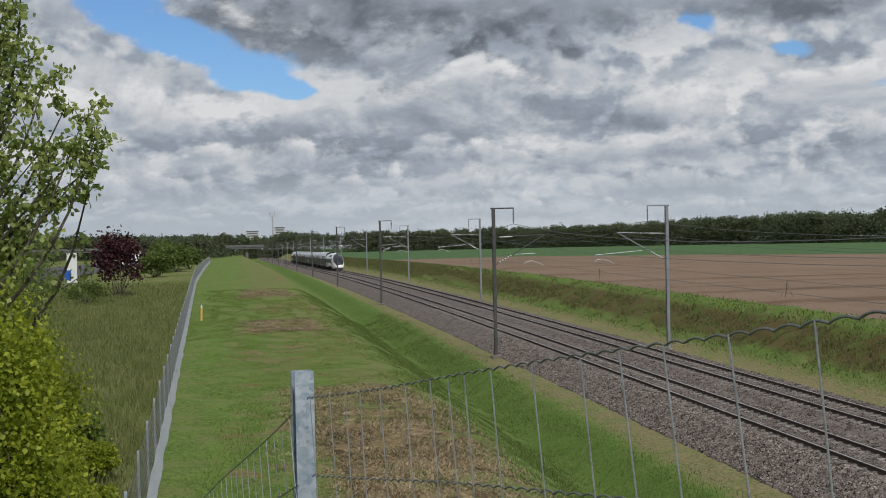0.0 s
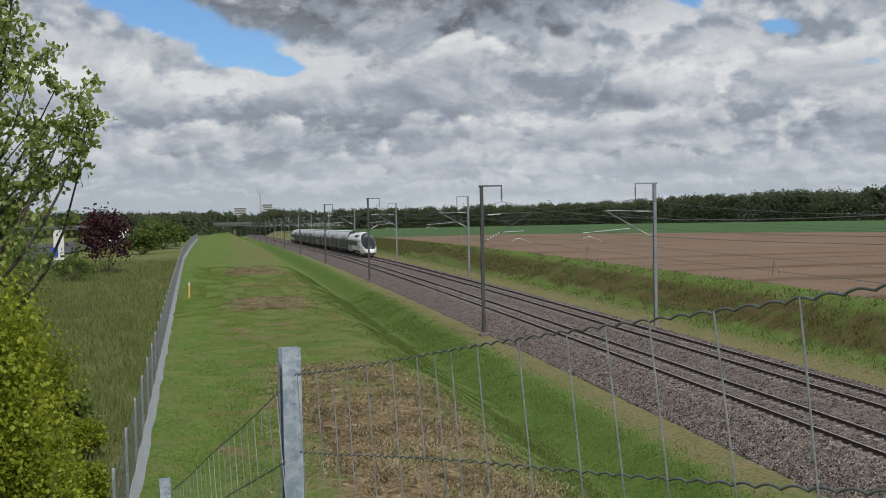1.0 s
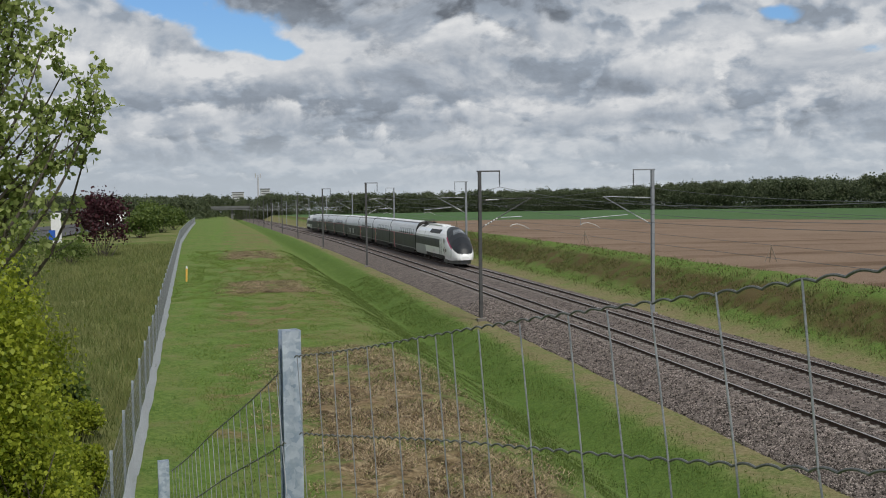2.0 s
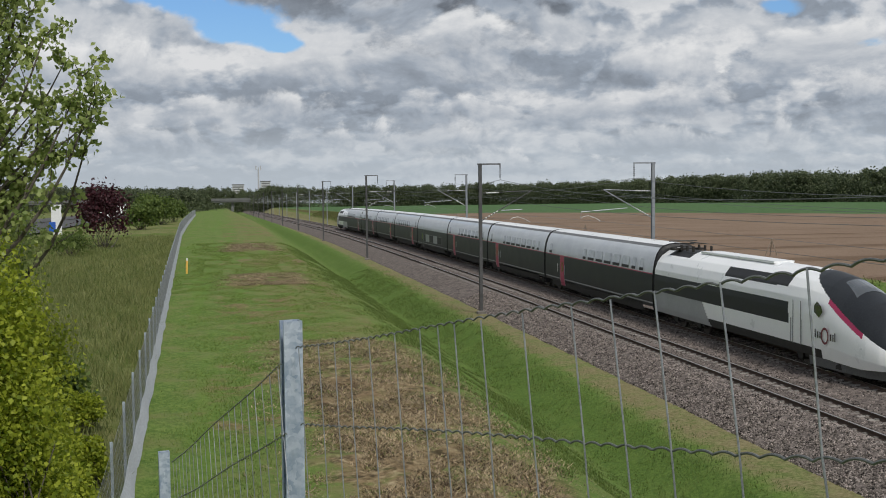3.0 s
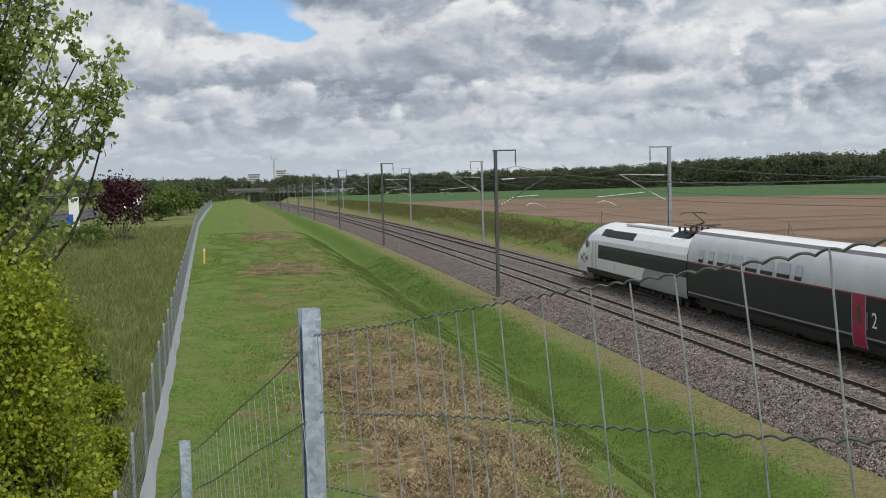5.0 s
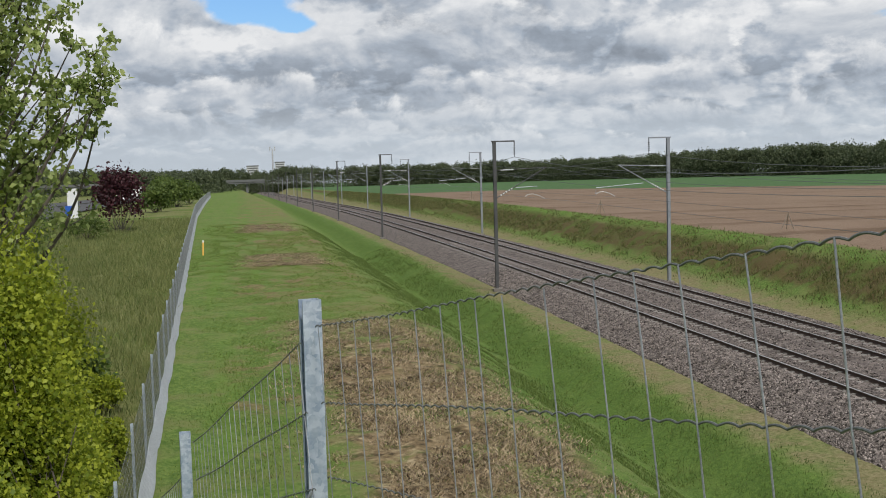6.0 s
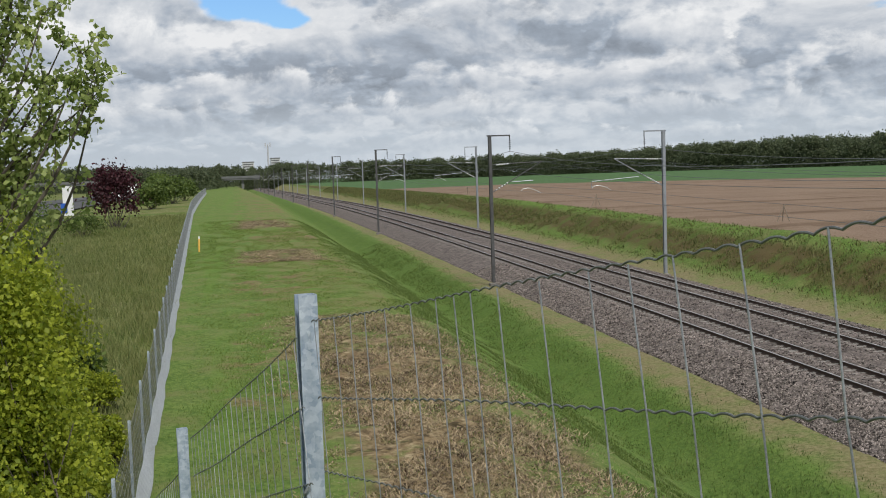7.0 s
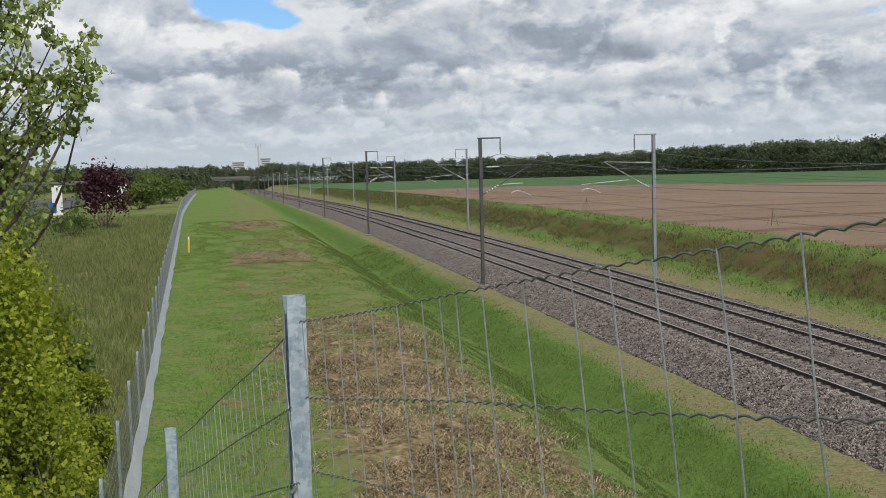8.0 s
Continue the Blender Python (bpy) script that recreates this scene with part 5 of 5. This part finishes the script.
def make_motorway():
    ys = np.concatenate([np.arange(60, 300, 8.0), np.arange(300, 900, 30.0)])
    for x0, nm in ((-31.0, "road_1"), (-44.0, "road_2")):
        xs = np.array([-5.5, 5.5])
        V = np.stack([np.repeat((x0 + xs)[None], len(ys), 0), np.repeat(ys[:, None], 2, 1), land(x0, ys)[:, None] + np.array([[0.25, 0.25]])], 2).reshape(-1, 3)
        i = np.arange(len(ys) - 1) * 2
        ob = new(nm, fast_mesh(nm, V, np.stack([i, i + 1, i + 3, i + 2], 1), M_ASPHALT))
        tagged(ob, "grey asphalt motorway carriageway", "road", kind="structure")


make_motorway()


def make_vehicle(name, label, L, W_, H_, mat, x, y, cat, face=0):
    t = thing(name, label, cat, "traffic on the motorway", at=pose(x, y, float(land(x, y)) + 0.25, 0, 0, face))
    bm = bm_new()
    prof = [(-L / 2, 0.35), (L / 2, 0.35), (L / 2, 0.85), (L * 0.32, 1.0), (L * 0.18, H_), (-L * 0.42, H_), (-L / 2, 1.0)] if cat == "car" else \
        [(-L / 2, 0.45), (L / 2, 0.45), (L / 2, 1.3), (L * 0.40, H_ * 0.95), (L * 0.34, H_), (-L / 2, H_)]
    loft(bm, [[Vector((sx * W_ / 2, a, b)) for a, b in prof] for sx in (-1, 1)])
    part("body", bm, mat, t)
    bm = bm_new()
    if cat == "car":
        box(bm, -W_ / 2 - 0.01, W_ / 2 + 0.01, -L * 0.36, L * 0.16, 0.98, H_ - 0.12)
    else:
        box(bm, -W_ / 2 - 0.01, W_ / 2 + 0.01, L * 0.28, L * 0.39, 1.2, H_ * 0.85)
    part("window", bm, M_GLASS, t)
    for sx in (-1, 1):
        for dy in (-L * 0.3, L * 0.3):
            bm = bm_new()
            tube(bm, [(sx * (W_ / 2 - 0.2), dy, 0.33), (sx * (W_ / 2 + 0.02), dy, 0.33)], 0.33, 12)
            part("wheel", bm, M_BELLOWS, t)
    return t


M_CARGREY = surface("grey_car_paint", (0.10, 0.11, 0.12), (0.14, 0.15, 0.16), 0.3, 0.2, 1.0, 20.0, coat=0.6)
make_vehicle("van", "white panel van on the motorway", 6.2, 2.1, 2.7, M_PAINT, -32.3, 330.0, "van", 180)
make_vehicle("car", "white car on the motorway", 4.4, 1.8, 1.5, M_PAINT, -28.2, 300.0, "car", 180)
make_vehicle("car", "dark grey car on the motorway", 4.4, 1.8, 1.5, M_CARGREY, -30.2, 318.0, "car", 180)
make_vehicle("car", "white car on the motorway", 4.4, 1.8, 1.5, M_PAINT, -34.8, 370.0, "car", 180)
make_vehicle("truck", "white box truck on the motorway", 10.0, 2.5, 3.6, M_PAINT, -33.5, 395.0, "truck", 180)


def make_sign():
    x, y = -18.4, 134.0
    t = thing("sign_panel", "tall white sign panel with a blue field on a grey frame", "sign", at=pose(x, y, float(land(x, y))))
    bm = bm_new()
    box(bm, -0.5, 0.6, -0.05, 0.05, 0.9, 4.2)
    part("panel", bm, M_PAINT, t)
    bm = bm_new()
    box(bm, -0.75, -0.05, -0.07, -0.054, 1.2, 2.3)
    part("blue_field", bm, M_BLUE, t, "plain blue field")
    for sx in (-0.6, 0.6):
        bm = bm_new()
        box(bm, sx - 0.05, sx + 0.05, -0.04, 0.04, -0.3, 0.9)
        part("leg", bm, M_MASTGREY, t)


make_sign()


def make_marker():
    x, y = -2.5, 76.5
    t = thing("marker_post", "short yellow marker post with a pale top in the grass", "marker", at=pose(x, y, float(land(x, y)), 0, 2, 0))
    bm = bm_new()
    tube(bm, [(0, 0, -0.2), (0, 0, 0.85)], 0.065, 10)
    part("post", bm, M_YELLOW, t)
    bm = bm_new()
    tube(bm, [(0, 0, 0.85), (0, 0, 0.95), (0, 0, 1.02)], 0.065, 10, 0.035)
    part("cap", bm, M_PAINT, t, "pale cap")


make_marker()


def make_tripod(x, y, h):
    t = thing("stake_tripod", "leaning wooden stakes set up at the field's edge", "stakes", "stake tripods in the field", at=pose(x, y, float(land(x, y))))
    for dx, dy in ((-0.55, 0.1), (0.5, 0.0), (0.1, 0.5)):
        bm = bm_new()
        tube(bm, [(dx, dy, -0.1), (dx * -0.08, dy * -0.08, h)], 0.035, 6)
        part("stake", bm, M_WOODPOST, t)


for x, y, h in ((39.5, 79.0, 1.35), (37.0, 116.0, 1.35), (36.4, 181.0, 1.35)):
    make_tripod(x, y, h)


# ---- pieces of the track bed, last ----
def make_sleepers():
    bm = bm_new()
    for s in (-1, 1):
        box(bm, s * 0.75 - 0.42, s * 0.75 + 0.42, -0.14, 0.14, -0.36, -0.155)
        box(bm, s * 0.75 - 0.14, s * 0.75 + 0.14, -0.07, 0.07, -0.155, -0.13)
    box(bm, -0.34, 0.34, -0.03, 0.03, -0.27, -0.20)
    me = finish("sleeper", bm, M_SLEEPER)
    for tr, x0 in ((track_near, CX), (track_far, CX + GAP)):
        for i in range(150):
            y = 24.0 + 0.6 * i
            share("sleeper", me, tr, pose(x0 + float(track_dx(y)), y, float(track_z(y))))


make_sleepers()


def make_stones():
    """Loose ballast stones, far too many to count."""
    rng = np.random.default_rng(17)
    n = 85000
    y = 22 + 60 * rng.random(n) ** 1.6
    x = np.where(rng.random(n) < 0.62, rng.uniform(-3.75, -0.95, n), rng.uniform(-0.6, 8.0, n))
    sec_x = np.array([-3.75, -3.55, -1.95, -1.5, 1.5, 2.17, 2.85, 5.85, 6.4, 7.9, 8.2])
    sec_z = np.array([-0.9, -0.72, -0.20, -0.17, -0.17, -0.30, -0.17, -0.17, -0.20, -0.72, -0.9])
    for rail_x in (-0.7535, 0.7535, GAP - 0.7535, GAP + 0.7535):
        keep = np.abs(x - rail_x) > 0.13
        x, y = x[keep], y[keep]
    n = len(x)
    c = np.stack([CX + x + track_dx(y), y, np.interp(x, sec_x, sec_z) + track_z(y) + 0.004], 1)
    r = rng.uniform(0.024, 0.056, n)
    base = np.array([(1, 0, 0), (-1, 0, 0), (0, 1, 0), (0, -1, 0), (0, 0, 1), (0, 0, -1)], float)
    V = base[None] * rng.uniform(0.6, 1.25, (n, 6, 1)) + rng.normal(0, 0.22, (n, 6, 3))
    a = rng.uniform(0, 2 * np.pi, n)
    R = np.zeros((n, 3, 3))
    R[:, 0, 0], R[:, 0, 1], R[:, 1, 0], R[:, 1, 1], R[:, 2, 2] = np.cos(a), -np.sin(a), np.sin(a), np.cos(a), 0.8
    V = np.einsum("nij,nkj->nki", R, V) * r[:, None, None] + c[:, None]
    f = np.array([(0, 2, 4), (2, 1, 4), (1, 3, 4), (3, 0, 4), (2, 0, 5), (1, 2, 5), (3, 1, 5), (0, 3, 5)])
    F = (np.arange(n)[:, None, None] * 6 + f[None]).reshape(-1, 3)
    tagged(new("ballast_stones", fast_mesh("ballast_stones", V.reshape(-1, 3), F, M_STONE)), "loose grey and brown ballast stones", "ballast", kind="stuff")


make_stones()

motions()
